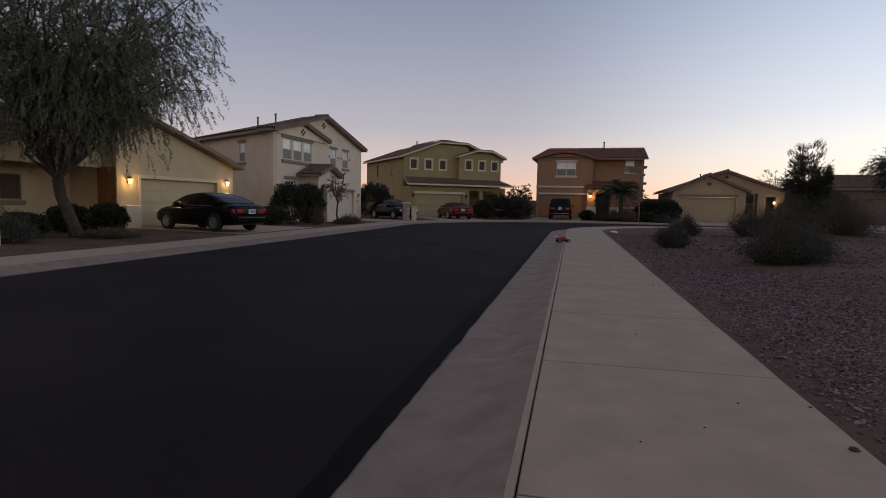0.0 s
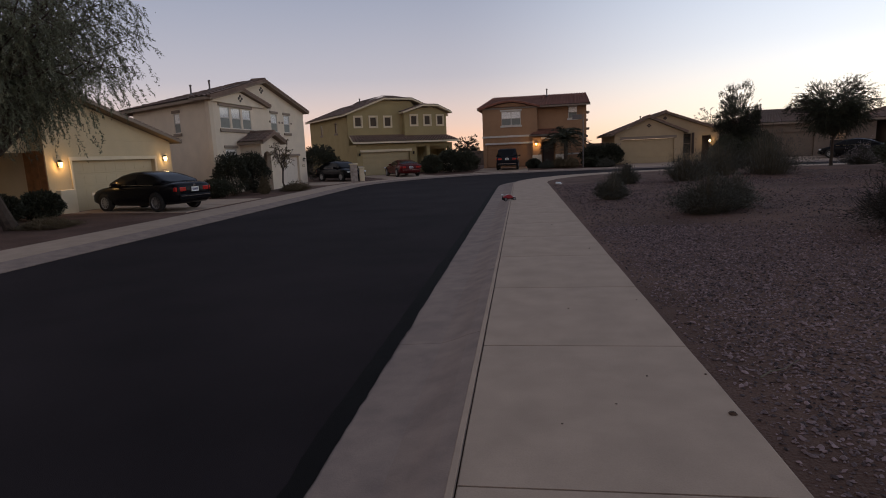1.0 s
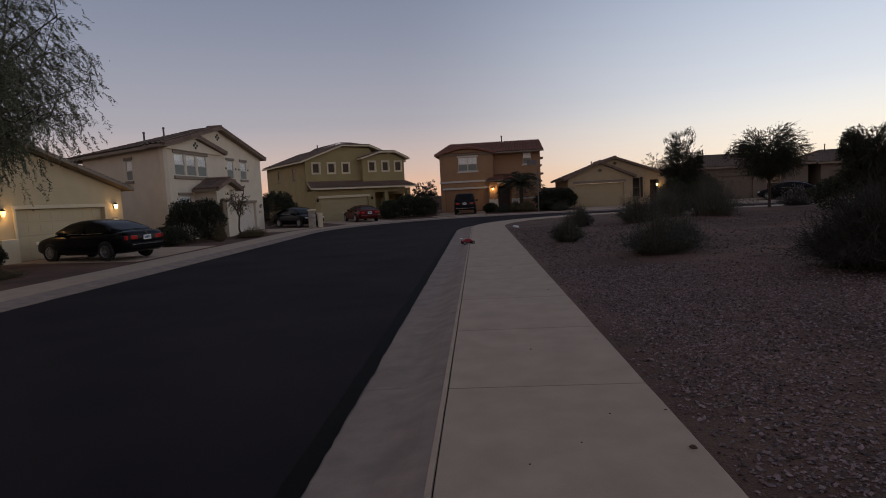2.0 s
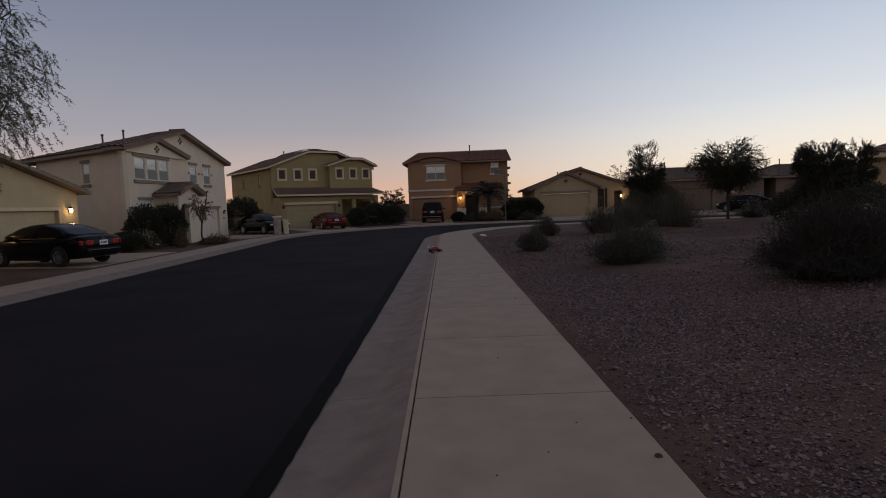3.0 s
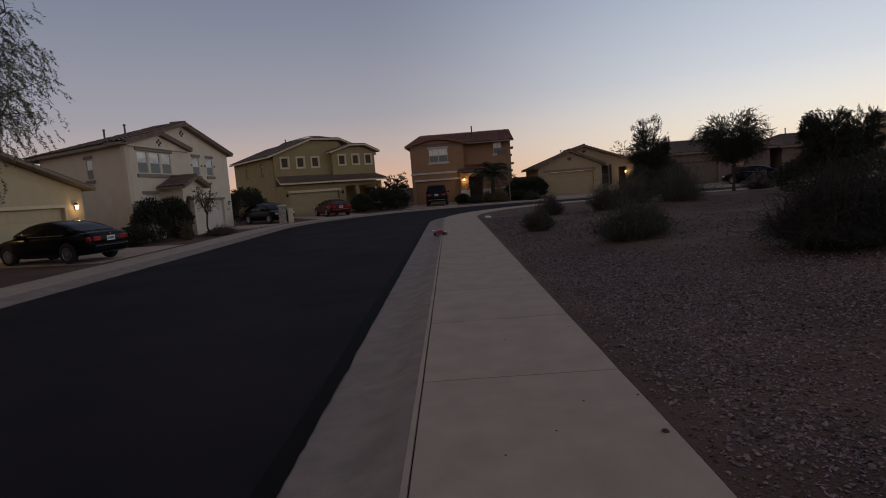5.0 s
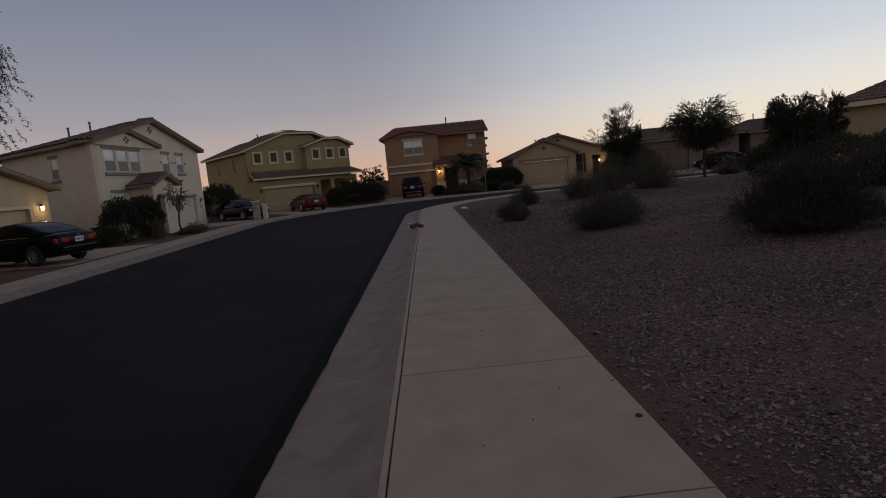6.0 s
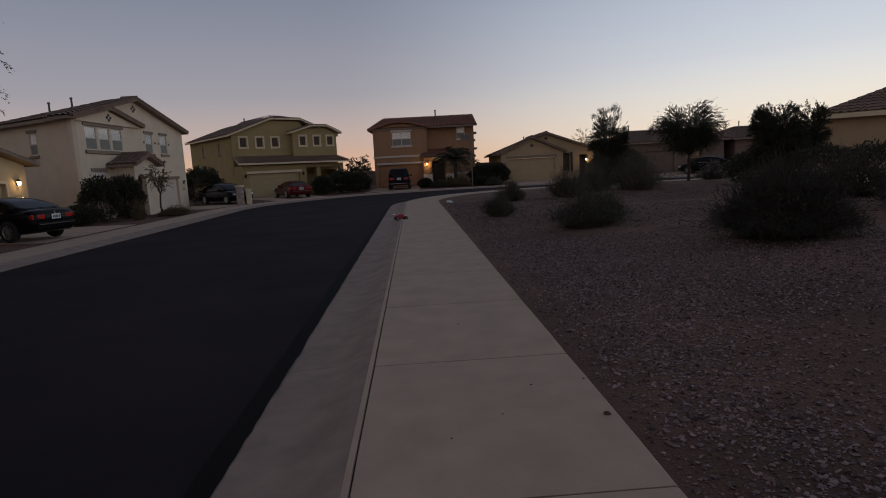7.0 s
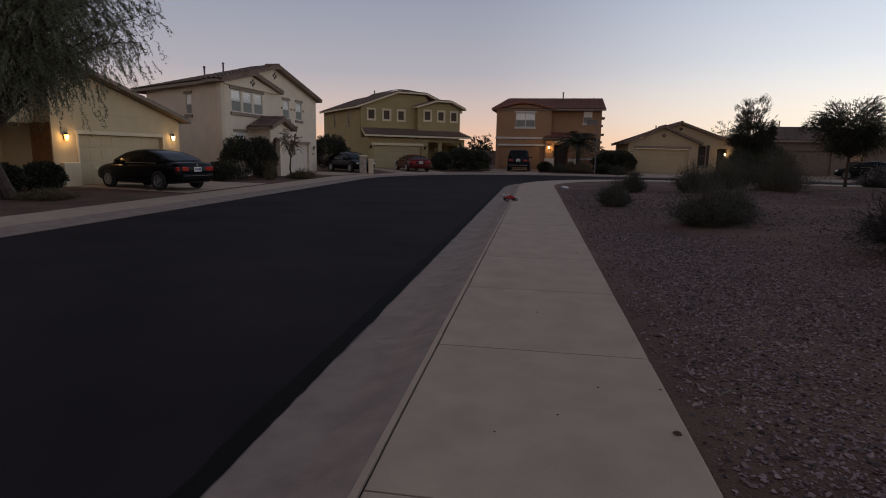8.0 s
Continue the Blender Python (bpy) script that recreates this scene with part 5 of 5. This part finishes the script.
def tree(m, label, seed, h, r, z0, limbs, strands, per, leaf, droop, leaf_mat, trunk_r=0.16, fork=1.3, lean=(0, 0), squash=1.0, category="tree", group="", knee=None):
    """Trunk, limbs, twigs and leaf strands inside an uneven crown from z0 to h with radius r."""
    rng = np.random.default_rng(seed)
    ob = thing("tree", m, label, category, group)
    wood = bmesh.new()
    top = np.array([*(knee or lean), fork])
    tube(wood, bend((0, 0, -0.15), top, rng, 0.1), trunk_r * np.array([1.5, 1.08, 0.98, 0.94, 0.9]), 9)
    part("trunk", wood, BARK, ob)
    wood = bmesh.new()
    ends = []
    cz = (z0 + h) / 2
    for i in range(limbs):
        a = i * 2.399 + rng.uniform(-0.4, 0.4)
        el = rng.uniform(0.2, 1.0)
        rr = r * math.sqrt(max(0.05, 1 - (2 * el - 1) ** 2 * 0.75)) * rng.uniform(0.55, 0.95)
        tip = np.array([math.cos(a) * rr + lean[0], math.sin(a) * rr * squash + lean[1], z0 + (h - z0) * (0.18 + 0.78 * el)])
        p = bend(top, tip, rng, 0.16, lift=0.10 * h * (1 - el), n=7)
        tube(wood, p, np.linspace(trunk_r * 0.42, 0.008, 7), 5)
        for q in (2, 3, 4, 5, 6):
            for _ in range(3):
                tgt = p[q] + np.clip(rng.normal(size=3), -1.4, 1.4) * np.array([0.18, 0.18, 0.11]) * r
                far = math.hypot(tgt[0] - lean[0], tgt[1] - lean[1]) / r
                if far > 0.95:
                    tgt[:2] = top[:2] + (tgt[:2] - top[:2]) * 0.95 / far
                pp = bend(p[q], tgt, rng, 0.3, 0.05, 4)
                tube(wood, pp, np.linspace(0.012, 0.004, 4), 3)
                ends += [pp[-1], pp[-2]]
    tagged(part("limb", wood, BARK, ob), kind="stuff")
    ends = np.array(ends)
    pick = ends[rng.integers(0, len(ends), strands)] + rng.normal(size=(strands, 3)) * 0.07 * r
    out = pick - np.array([lean[0], lean[1], cz])
    out /= np.linalg.norm(out, axis=1)[:, None] + 1e-6
    t = rng.uniform(0, 1, (strands, per))
    slen = rng.uniform(0.5, 1.2, strands)[:, None] * leaf[2]
    step = (out * (1 - droop) + np.array([0, 0, -1.0]) * droop + rng.normal(size=(strands, 3)) * 0.25)
    step /= np.linalg.norm(step, axis=1)[:, None]
    base = pick[:, None, :] + step[:, None, :] * (t * slen)[:, :, None]
    base[:, :, 2] -= droop * 0.35 * (t ** 2) * slen
    d = step[:, None, :] + rng.normal(size=(strands, per, 3)) * 0.7
    base, d = base.reshape(-1, 3), d.reshape(-1, 3)
    ex = (base - np.array([lean[0], lean[1], z0 + (h - z0) * 0.42])) / np.array([r, r * squash, (h - z0) * 0.62])
    az = np.arctan2(ex[:, 1], ex[:, 0])
    rim = 1.0 + 0.07 * np.sin(az * 5 + seed) + 0.06 * np.sin(ex[:, 2] * 7 + az * 3 + seed) + rng.normal(0, 0.035, len(base))
    keep = (base[:, 2] > z0 - 0.45 + rng.uniform(0, 0.5, len(base))) & (np.linalg.norm(ex, axis=1) < rim)
    leaf_mesh("crown", base[keep], d[keep], leaf[0], leaf[1], rng, leaf_mat, ob)
    return ob


def bush(m, label, seed, r, h, stems, per, leaf, leaf_mat, stem_mat=STRAW, upright=0.5, name="bush", group="", fall=0.72, flower=None):
    """Stems fanning from the base with leaves all along them."""
    rng = np.random.default_rng(seed)
    ob = thing(name, m, label, "shrub", group)
    a = rng.uniform(0, math.tau, stems)
    k = np.sqrt(rng.uniform(0, 1, stems))
    tip = np.stack([np.cos(a) * r * k, np.sin(a) * r * k, h * (1 - fall * k ** 2.0) * rng.uniform(0.5, 1.12, stems) * (1 + 0.16 * np.sin(a * 3 + seed) + 0.1 * np.sin(a * 7 + 2 * seed))], 1)
    tip[:, :2] *= (1 + 0.18 * np.sin(a * 4 + 1.7 * seed) + rng.normal(0, 0.08, stems))[:, None]
    root = np.stack([np.cos(a) * r * 0.45 * k, np.sin(a) * r * 0.45 * k, np.full(stems, -0.03)], 1)
    mid = (root + tip) / 2 + np.stack([np.zeros(stems), np.zeros(stems), 0.18 * h * upright * (0.4 + k)], 1) - (tip - root) * np.array([0.12, 0.12, 0.0]) * upright
    verts, faces = [], []
    for i in range(stems):
        b = len(verts)
        s = np.array([-math.sin(a[i]), math.cos(a[i]), 0.0]) * 0.006
        for q, w in ((root[i], 1.0), (mid[i], 0.8), (tip[i], 0.15)):
            verts += [(q - s * w).tolist(), (q + s * w).tolist()]
        faces += [(b, b + 1, b + 3, b + 2), (b + 2, b + 3, b + 5, b + 4)]
    me = bpy.data.meshes.new("stalk")
    me.from_pydata(verts, [], faces)
    me.materials.append(stem_mat)
    st = new("stalk", me)
    st.parent = ob
    tagged(st, kind="stuff")
    t = rng.uniform(0.12, 1.0, (stems, per))[:, :, None]
    base = root[:, None] * (1 - t) ** 2 + 2 * mid[:, None] * t * (1 - t) + tip[:, None] * t * t
    base = base + rng.normal(size=base.shape) * 0.035 * r
    d = (tip - root)[:, None] * 0.8 / h + rng.normal(size=base.shape) * 0.55
    leaf_mesh("foliage", base.reshape(-1, 3), d.reshape(-1, 3), leaf[0], leaf[1], rng, leaf_mat, ob)
    if flower:
        pick = tip[rng.integers(0, stems, flower)] + rng.normal(size=(flower, 3)) * 0.06
        leaf_mesh("flowers", pick, rng.normal(size=(flower, 3)) + np.array([0, 0, 0.5]), 0.06, 0.05, rng, FLOWER, ob)
    return ob


def dense_shrub(m, label, seed, r, h, leaves, leaf, leaf_mat, group=""):
    """A full shrub: leaves through an uneven rounded body, with a woody core."""
    rng = np.random.default_rng(seed)
    ob = thing("bush", m, label, "shrub", group)
    u = rng.normal(size=(leaves, 3))
    u /= np.linalg.norm(u, axis=1)[:, None]
    u[:, 2] = np.abs(u[:, 2]) * np.where(rng.uniform(0, 1, leaves) < 0.75, 1, -0.75)
    az = np.arctan2(u[:, 1], u[:, 0])
    lump = 1 + 0.10 * np.sin(az * 3 + seed) + 0.08 * np.sin(az * 5 + u[:, 2] * 4 + seed) + 0.07 * np.sin(u[:, 2] * 9 + az * 2)
    k = (rng.uniform(0.25, 1, leaves) ** 0.35 * lump + rng.normal(0, 0.035, leaves))[:, None]
    base = u * k * np.array([r, r, h * 0.55]) + np.array([0, 0, h * 0.47])
    base = base[base[:, 2] > 0.0]
    d = base - np.array([0, 0, h * 0.35]) + rng.normal(size=base.shape) * 0.5 * r
    leaf_mesh("foliage", base, d, leaf[0], leaf[1], rng, leaf_mat, ob)
    for i in range(9):
        a = i * 2.4
        bm = bmesh.new()
        tube(bm, bend((0.05 * math.cos(a), 0.05 * math.sin(a), -0.1), (r * 0.6 * math.cos(a), r * 0.6 * math.sin(a), h * rng.uniform(0.5, 0.85)), rng, 0.3), np.linspace(0.02, 0.005, 5), 4)
        part("stem", bm, BARK, ob)
    return ob


def gh(x, y):
    return float(ground_height(np.array([x], float), np.array([y], float))[0])


def ground_pose(x, y, rz=0.0):
    return pose(x, y, gh(x, y), 0, 0, rz)


tree(ground_pose(-15.4, 14.2), "large drooping willow-leaved acacia with a leaning forked trunk", 3, 9.9, 4.4, 2.1, 80, 7400, 40, (0.085, 0.022, 0.5), 0.55, LEAF_TREE, 0.165, 1.75, (-0.25, 0.55), knee=(-0.2, -0.5))
tree(ground_pose(10.6, 34.0), "slender dark young tree with open feathery crown", 11, 4.7, 1.2, 0.6, 30, 3600, 30, (0.06, 0.02, 0.34), 0.05, LEAF_DARK, 0.09, 0.7, group="young trees by the side street")
tree(ground_pose(15.2, 33.6), "dark spreading mesquite tree with flat umbrella crown", 12, 4.55, 2.15, 1.5, 40, 5200, 30, (0.06, 0.02, 0.4), 0.2, LEAF_DARK, 0.075, 1.5, group="young trees by the side street")
tree(ground_pose(14.0, 22.9), "dark bushy mesquite tree with ragged crown", 13, 3.2, 1.1, 0.8, 32, 4200, 30, (0.065, 0.022, 0.34), 0.12, LEAF_DARK, 0.1, 0.8, group="young trees by the side street")
tree(ground_pose(16.3, 24.3), "small dark tree beside the plain house wall", 14, 3.35, 0.75, 1.0, 18, 1100, 28, (0.065, 0.022, 0.3), 0.12, LEAF_DARK, 0.07, 0.8, group="young trees by the side street")
tree(pose(-9.4, 74.0, 0), "distant dark tree behind garden wall", 15, 3.9, 1.6, 1.3, 16, 240, 22, (0.2, 0.08, 0.5), 0.1, LEAF_DARK, 0.1, 1.2)
tree(pose(18.3, 68.0, 0), "distant sparse tree behind the roofs", 16, 5.7, 1.5, 3.0, 14, 110, 20, (0.16, 0.05, 0.5), 0.1, LEAF_DARK, 0.1, 2.0)
tree(pose(-14.7, 30.9, LOT_Z), "thin half-bare young tree with few dry leaves", 17, 3.1, 0.75, 1.3, 12, 90, 14, (0.10, 0.04, 0.3), 0.1, LEAF_DRY, 0.05, 1.1)


def palm(m, label, seed, trunk_h, frond, count):
    rng = np.random.default_rng(seed)
    ob = thing("palm_tree", m, label, "palm tree")
    bm = bmesh.new()
    for i in range(9):
        z = -0.1 + i * trunk_h / 9
        bmesh.ops.create_cone(bm, cap_ends=True, segments=10, radius1=0.16, radius2=0.21, depth=trunk_h / 9 + 0.02, matrix=Matrix.Translation((0, 0, z + trunk_h / 18)))
    part("trunk", bm, BARK, ob)
    for i in range(count):
        a, el = i * 2.4, rng.uniform(-0.2, 1.3)
        d = np.array([math.cos(a) * math.cos(el), math.sin(a) * math.cos(el), math.sin(el)])
        n = 26
        t = np.linspace(0, 1, n)
        p = np.array([0, 0, trunk_h]) + d * (t * frond)[:, None] + np.array([0, 0, -1]) * (0.55 * frond * t ** 2)[:, None]
        bm = bmesh.new()
        tube(bm, p[::5], np.linspace(0.02, 0.006, len(p[::5])), 4)
        fr = part("frond", bm, LEAF_DARK, ob)
        s = np.array([-math.sin(a), math.cos(a), 0.0])
        base = np.concatenate([p, p])
        dirs = np.concatenate([d * 0.55 + s - np.array([0, 0, 0.25]) + rng.normal(size=(n, 3)) * 0.1, d * 0.55 - s - np.array([0, 0, 0.25]) + rng.normal(size=(n, 3)) * 0.1])
        leaf_mesh("leaflet", base, dirs, 0.45, 0.06, rng, LEAF_DARK, fr)


palm(pose(2.2, 54.6, 0), "date palm with drooping dark green fronds", 5, 2.6, 2.35, 56)

# shrubs on the gravel lot
bush(ground_pose(6.1, 9.7), "big dark arching grass-like desert shrub on gravel", 21, 1.12, 1.28, 3600, 10, (0.20, 0.009), LEAF_BUSH, LEAF_BUSH, name="shrub", upright=0.9, fall=0.85)
G = "grey-green shrubs on the gravel lot"
for i, (x, y, r, h) in enumerate([(2.15, 18.5, 0.5, 0.78), (3.5, 25.2, 0.55, 0.85), (3.75, 13.9, 0.85, 0.92), (5.8, 24.4, 1.0, 1.25), (7.3, 25.6, 1.15, 1.45), (9.1, 25.2, 1.6, 1.85), (4.4, 14.6, 0.7, 0.8)]):
    bush(ground_pose(x, y), "rounded grey-green desert shrub growing from gravel", 30 + i, r * 1.1, h * 1.08, 720, 14, (0.08, 0.014), LEAF_GREY, name="shrub", group=G)
bush(ground_pose(10.5, 11.4), "broad dark desert shrub behind the grass-like one", 41, 1.2, 1.1, 900, 24, (0.10, 0.016), LEAF_BUSH, name="shrub", group=G)
bush(ground_pose(11.3, 15.2), "broad dark desert shrub with pale flower heads", 42, 1.3, 1.2, 900, 24, (0.10, 0.016), LEAF_BUSH, name="shrub", group=G, flower=60)
dense_shrub(ground_pose(13.3, 23.3), "dense dark shrub below the mesquite tree", 43, 1.05, 1.3, 6500, (0.11, 0.055), LEAF_DARK, G)
dense_shrub(ground_pose(15.0, 22.0), "dense dark shrub below the mesquite tree", 44, 1.5, 1.4, 6500, (0.11, 0.055), LEAF_DARK, G)
dense_shrub(ground_pose(17.2, 21.5), "dense dark shrub beside the plain house wall", 45, 1.6, 1.5, 6500, (0.11, 0.055), LEAF_DARK, G)
bush(ground_pose(17.6, 35.4), "rounded shrub covered in pale blossom", 46, 1.1, 1.15, 420, 22, (0.08, 0.02), LEAF_GREY, name="shrub", group=G, flower=700)
dense_shrub(ground_pose(10.4, 33.6), "dense dark shrub at the young tree's foot", 47, 1.25, 1.9, 6500, (0.11, 0.055), LEAF_DARK, G)
dense_shrub(ground_pose(11.6, 34.4), "dense dark shrub at the young tree's foot", 48, 1.2, 2.1, 6500, (0.11, 0.055), LEAF_DARK, G)

# shrubs before the houses
Y = "shrubs in the front yards"
for i, (x, y, r, h, mt) in enumerate([
        (-15.9, 27.5, 0.84, 2.1, LEAF_DARK), (-15.8, 29.5, 0.84, 2.1, LEAF_DARK), (-16.0, 25.9, 0.72, 0.85, LEAF_DARK), (-13.9, 30.6, 0.85, 0.5, LEAF_DRY), (-14.6, 28.3, 0.35, 0.95, LEAF_DRY),
        (-17.3, 15.6, 0.65, 0.85, LEAF_DARK), (-17.0, 16.9, 0.6, 0.9, LEAF_DARK), (-14.9, 11.6, 0.75, 0.8, LEAF_GREY), (-16.2, 13.0, 0.6, 0.65, LEAF_DARK), (-14.6, 14.6, 0.8, 0.28, LEAF_DRY),
        (-17.6, 43.6, 1.5, 2.6, LEAF_DARK), (-8.2, 51.3, 1.2, 1.9, LEAF_DARK), (-6.9, 52.2, 1.2, 1.7, LEAF_DARK), (-9.6, 50.2, 0.9, 1.5, LEAF_DARK),
        (-0.7, 54.2, 0.6, 0.75, LEAF_DARK), (0.5, 53.2, 0.7, 0.7, LEAF_GREY), (1.6, 53.4, 0.8, 0.95, LEAF_DRY), (2.6, 52.9, 0.8, 0.9, LEAF_DRY), (4.4, 52.8, 0.8, 0.75, LEAF_DARK),
        (4.9, 55.2, 1.3, 1.7, LEAF_DARK), (6.2, 54.6, 1.2, 1.8, LEAF_DARK), (5.5, 51.4, 0.8, 0.7, LEAF_GREY)]):
    low = mt is LEAF_DRY
    if mt is LEAF_DARK:
        dense_shrub(ground_pose(x, y), "clipped dense green shrub in a front yard", 60 + i, r, h, 6500, (0.11 if y < 35 else 0.16, 0.06 if y < 35 else 0.09), mt, Y)
        continue
    bush(ground_pose(x, y), "low dry brownish shrub in a gravel front yard" if low else "clipped dense green shrub in a front yard", 60 + i, r, h, 420, 24, (0.07 if y < 35 else 0.12, 0.022 if y < 35 else 0.04), mt, group=Y)

# ---- crushed stone over the lot ----
rng = np.random.default_rng(9)


def stones(name, count, span_n, span_y, size, label, fade=True):
    run = along(NEAR)
    s = rng.uniform(span_y[0], span_y[1], count) + 30
    n = span_n[0] + (span_n[1] - span_n[0]) * rng.uniform(0, 1, count) ** 1.3
    keep = rng.uniform(0, 1, count) < np.clip((n - WALK_W + 0.02) / 0.75, 0.10, 1) if fade else np.ones(count, bool)
    s, n = s[keep], n[keep]
    cx, cy, nx, ny = (np.interp(s, run, NEAR[:, i]) for i in range(4))
    x, y = cx + nx * n, cy + ny * n
    patch = np.sin(x * 0.9 + 1.3 * np.sin(y * 0.6)) + np.sin(y * 0.75 + x * 0.4) + rng.uniform(-1.2, 1.2, len(x))
    x, y = x[patch > -1.15], y[patch > -1.15]
    z = ground_height(x, y)
    c = len(x)
    big = size * np.clip(np.exp(rng.normal(0, 0.38, c)), 0.4, 2.1)
    octa = np.array([(1, 0, 0), (0, 1, 0), (-1, 0, 0), (0, -1, 0), (0, 0, 1), (0, 0, -1), (0.6, 0.6, 0.5), (-0.6, 0.5, 0.5)], float)
    v = octa[None] * np.clip(1 + rng.normal(0, 0.2, (c, 8, 3)), 0.6, 1.4)
    a = rng.uniform(0, math.tau, c)
    ca, sa = np.cos(a)[:, None], np.sin(a)[:, None]
    vx, vy, vz = v[:, :, 0] * 1.0, v[:, :, 1] * rng.uniform(0.5, 0.9, c)[:, None], v[:, :, 2] * rng.uniform(0.35, 0.7, c)[:, None]
    tx = rng.normal(0, 0.28, c)[:, None]
    vz = vz + vx * tx
    px = (vx * ca - vy * sa) * big[:, None] + x[:, None]
    py = (vx * sa + vy * ca) * big[:, None] + y[:, None]
    pz = vz * big[:, None] + (z + big * 0.22)[:, None]
    tri = np.array([(0, 6, 4), (0, 1, 6), (6, 1, 7), (6, 7, 4), (1, 2, 7), (7, 2, 4), (2, 3, 4), (3, 0, 4), (1, 0, 5), (2, 1, 5), (3, 2, 5), (0, 3, 5)])
    f = (tri[None] + (np.arange(c) * 8)[:, None, None]).reshape(-1, 3)
    me = bpy.data.meshes.new(name)
    me.from_pydata(np.stack([px, py, pz], 2).reshape(-1, 3).tolist(), [], f.tolist())
    me.materials.append(GRAVEL)
    tagged(new(name, me), label, "gravel", kind="stuff")


stones("gravel", 76000, (WALK_W + 0.05, 8.5), (1.6, 12), 0.0128, "grey crushed stone scattered over brown dirt")
stones("gravel_far", 32000, (WALK_W + 0.1, 14), (11, 27), 0.0165, "grey crushed stone thinning over brown dirt", True)

# ---- small things on the pavement and in the gravel ----
clump = thing("debris", pose(1.12, 3.41, 0.0), "dark dry plant clump lying on pavement", "debris")
bm = bmesh.new()
bmesh.ops.create_icosphere(bm, subdivisions=2, radius=0.020)
for v in bm.verts:
    v.co = Vector((v.co.x * 1.3, v.co.y, max(-0.004, v.co.z * 0.7) + 0.006)) * (1 + 0.35 * noise.noise(v.co * 60))
part("clod", bm, DEBRIS, clump)
for i, (x, y, s) in enumerate([(1.13, 4.04, 0.008), (0.72, 3.98, 0.007), (0.25, 5.75, 0.009), (0.98, 6.1, 0.007), (0.45, 3.5, 0.006), (0.1, 3.2, 0.006), (0.75, 9.4, 0.012), (0.2, 12.5, 0.012)]):
    ob = tagged(new("pebble"), "tiny dark pebble lying on the pavement", "pebble", "pebbles on the pavement")
    ob.matrix_world = pose(x, y, 0, 0, 0, i * 40)
    bm = bmesh.new()
    bmesh.ops.create_icosphere(bm, subdivisions=1, radius=s)
    bmesh.ops.transform(bm, matrix=Matrix.LocRotScale((0, 0, s * 0.5), None, (1.4, 1, 0.6)), verts=bm.verts)
    part("stone", bm, DEBRIS, ob)
twig = thing("twig", pose(1.46, 3.95, gh(1.46, 3.95) + 0.045, 0, 0, 38), "thin pale dry twig on the gravel", "twig")
bm = bmesh.new()
tube(bm, [(0, 0, 0), (0.12, 0.01, 0.012), (0.25, -0.01, 0.008), (0.47, 0.015, 0.02)], [0.006, 0.005, 0.004, 0.003], 5)
part("stem", bm, STRAW, twig)
lit = thing("litter", pose(0.78, 27.7, gh(0.78, 27.7) + 0.02, 12, 8, 30), "small crumpled white litter on dirt", "litter")
bm = boxes(((-0.14, -0.09, 0.0), (0.14, 0.09, 0.07)), bevel=0.02)
for v in bm.verts:
    v.co += Vector((noise.noise(v.co * 20), noise.noise(v.co * 25), noise.noise(v.co * 15))) * 0.04
part("sheet", bm, PAPER, lit)
marker = thing("utility_marker", pose(-14.3, 10.9, LOT_Z, 0, 0, 15), "short faded yellow utility marker in the yard", "marker")
part("stake", boxes(((-0.05, -0.03, -0.1), (0.05, 0.03, 0.36)), bevel=0.012), TRIM_LIGHT, marker)
part("cap", boxes(((-0.06, -0.04, 0.36), (0.06, 0.04, 0.42)), bevel=0.015), STRAW, marker)
rock = thing("flat_rock", pose(-14.0, 10.05, gh(-14.0, 10.05), 0, 0, 20), "flat pale stone lying in the yard", "rock")
bm = bmesh.new()
bmesh.ops.create_icosphere(bm, subdivisions=3, radius=0.16)
for v in bm.verts:
    v.co = Vector((v.co.x * 1.3, v.co.y * 0.7, max(-0.05, v.co.z * 0.35) + 0.03)) * (1 + 0.25 * noise.noise(v.co * 6))
part("stone", bm, STONE, rock)
scrap = thing("litter", pose(-13.8, 8.95, gh(-13.8, 8.95) + 0.03, 10, -8, 70), "crumpled pale bluish scrap near the far kerb", "litter")
bm = boxes(((-0.07, -0.05, 0.0), (0.07, 0.05, 0.07)), bevel=0.02)
for v in bm.verts:
    v.co += Vector((noise.noise(v.co * 18), noise.noise(v.co * 22), noise.noise(v.co * 13))) * 0.03
part("sheet", bm, PAPER, scrap)
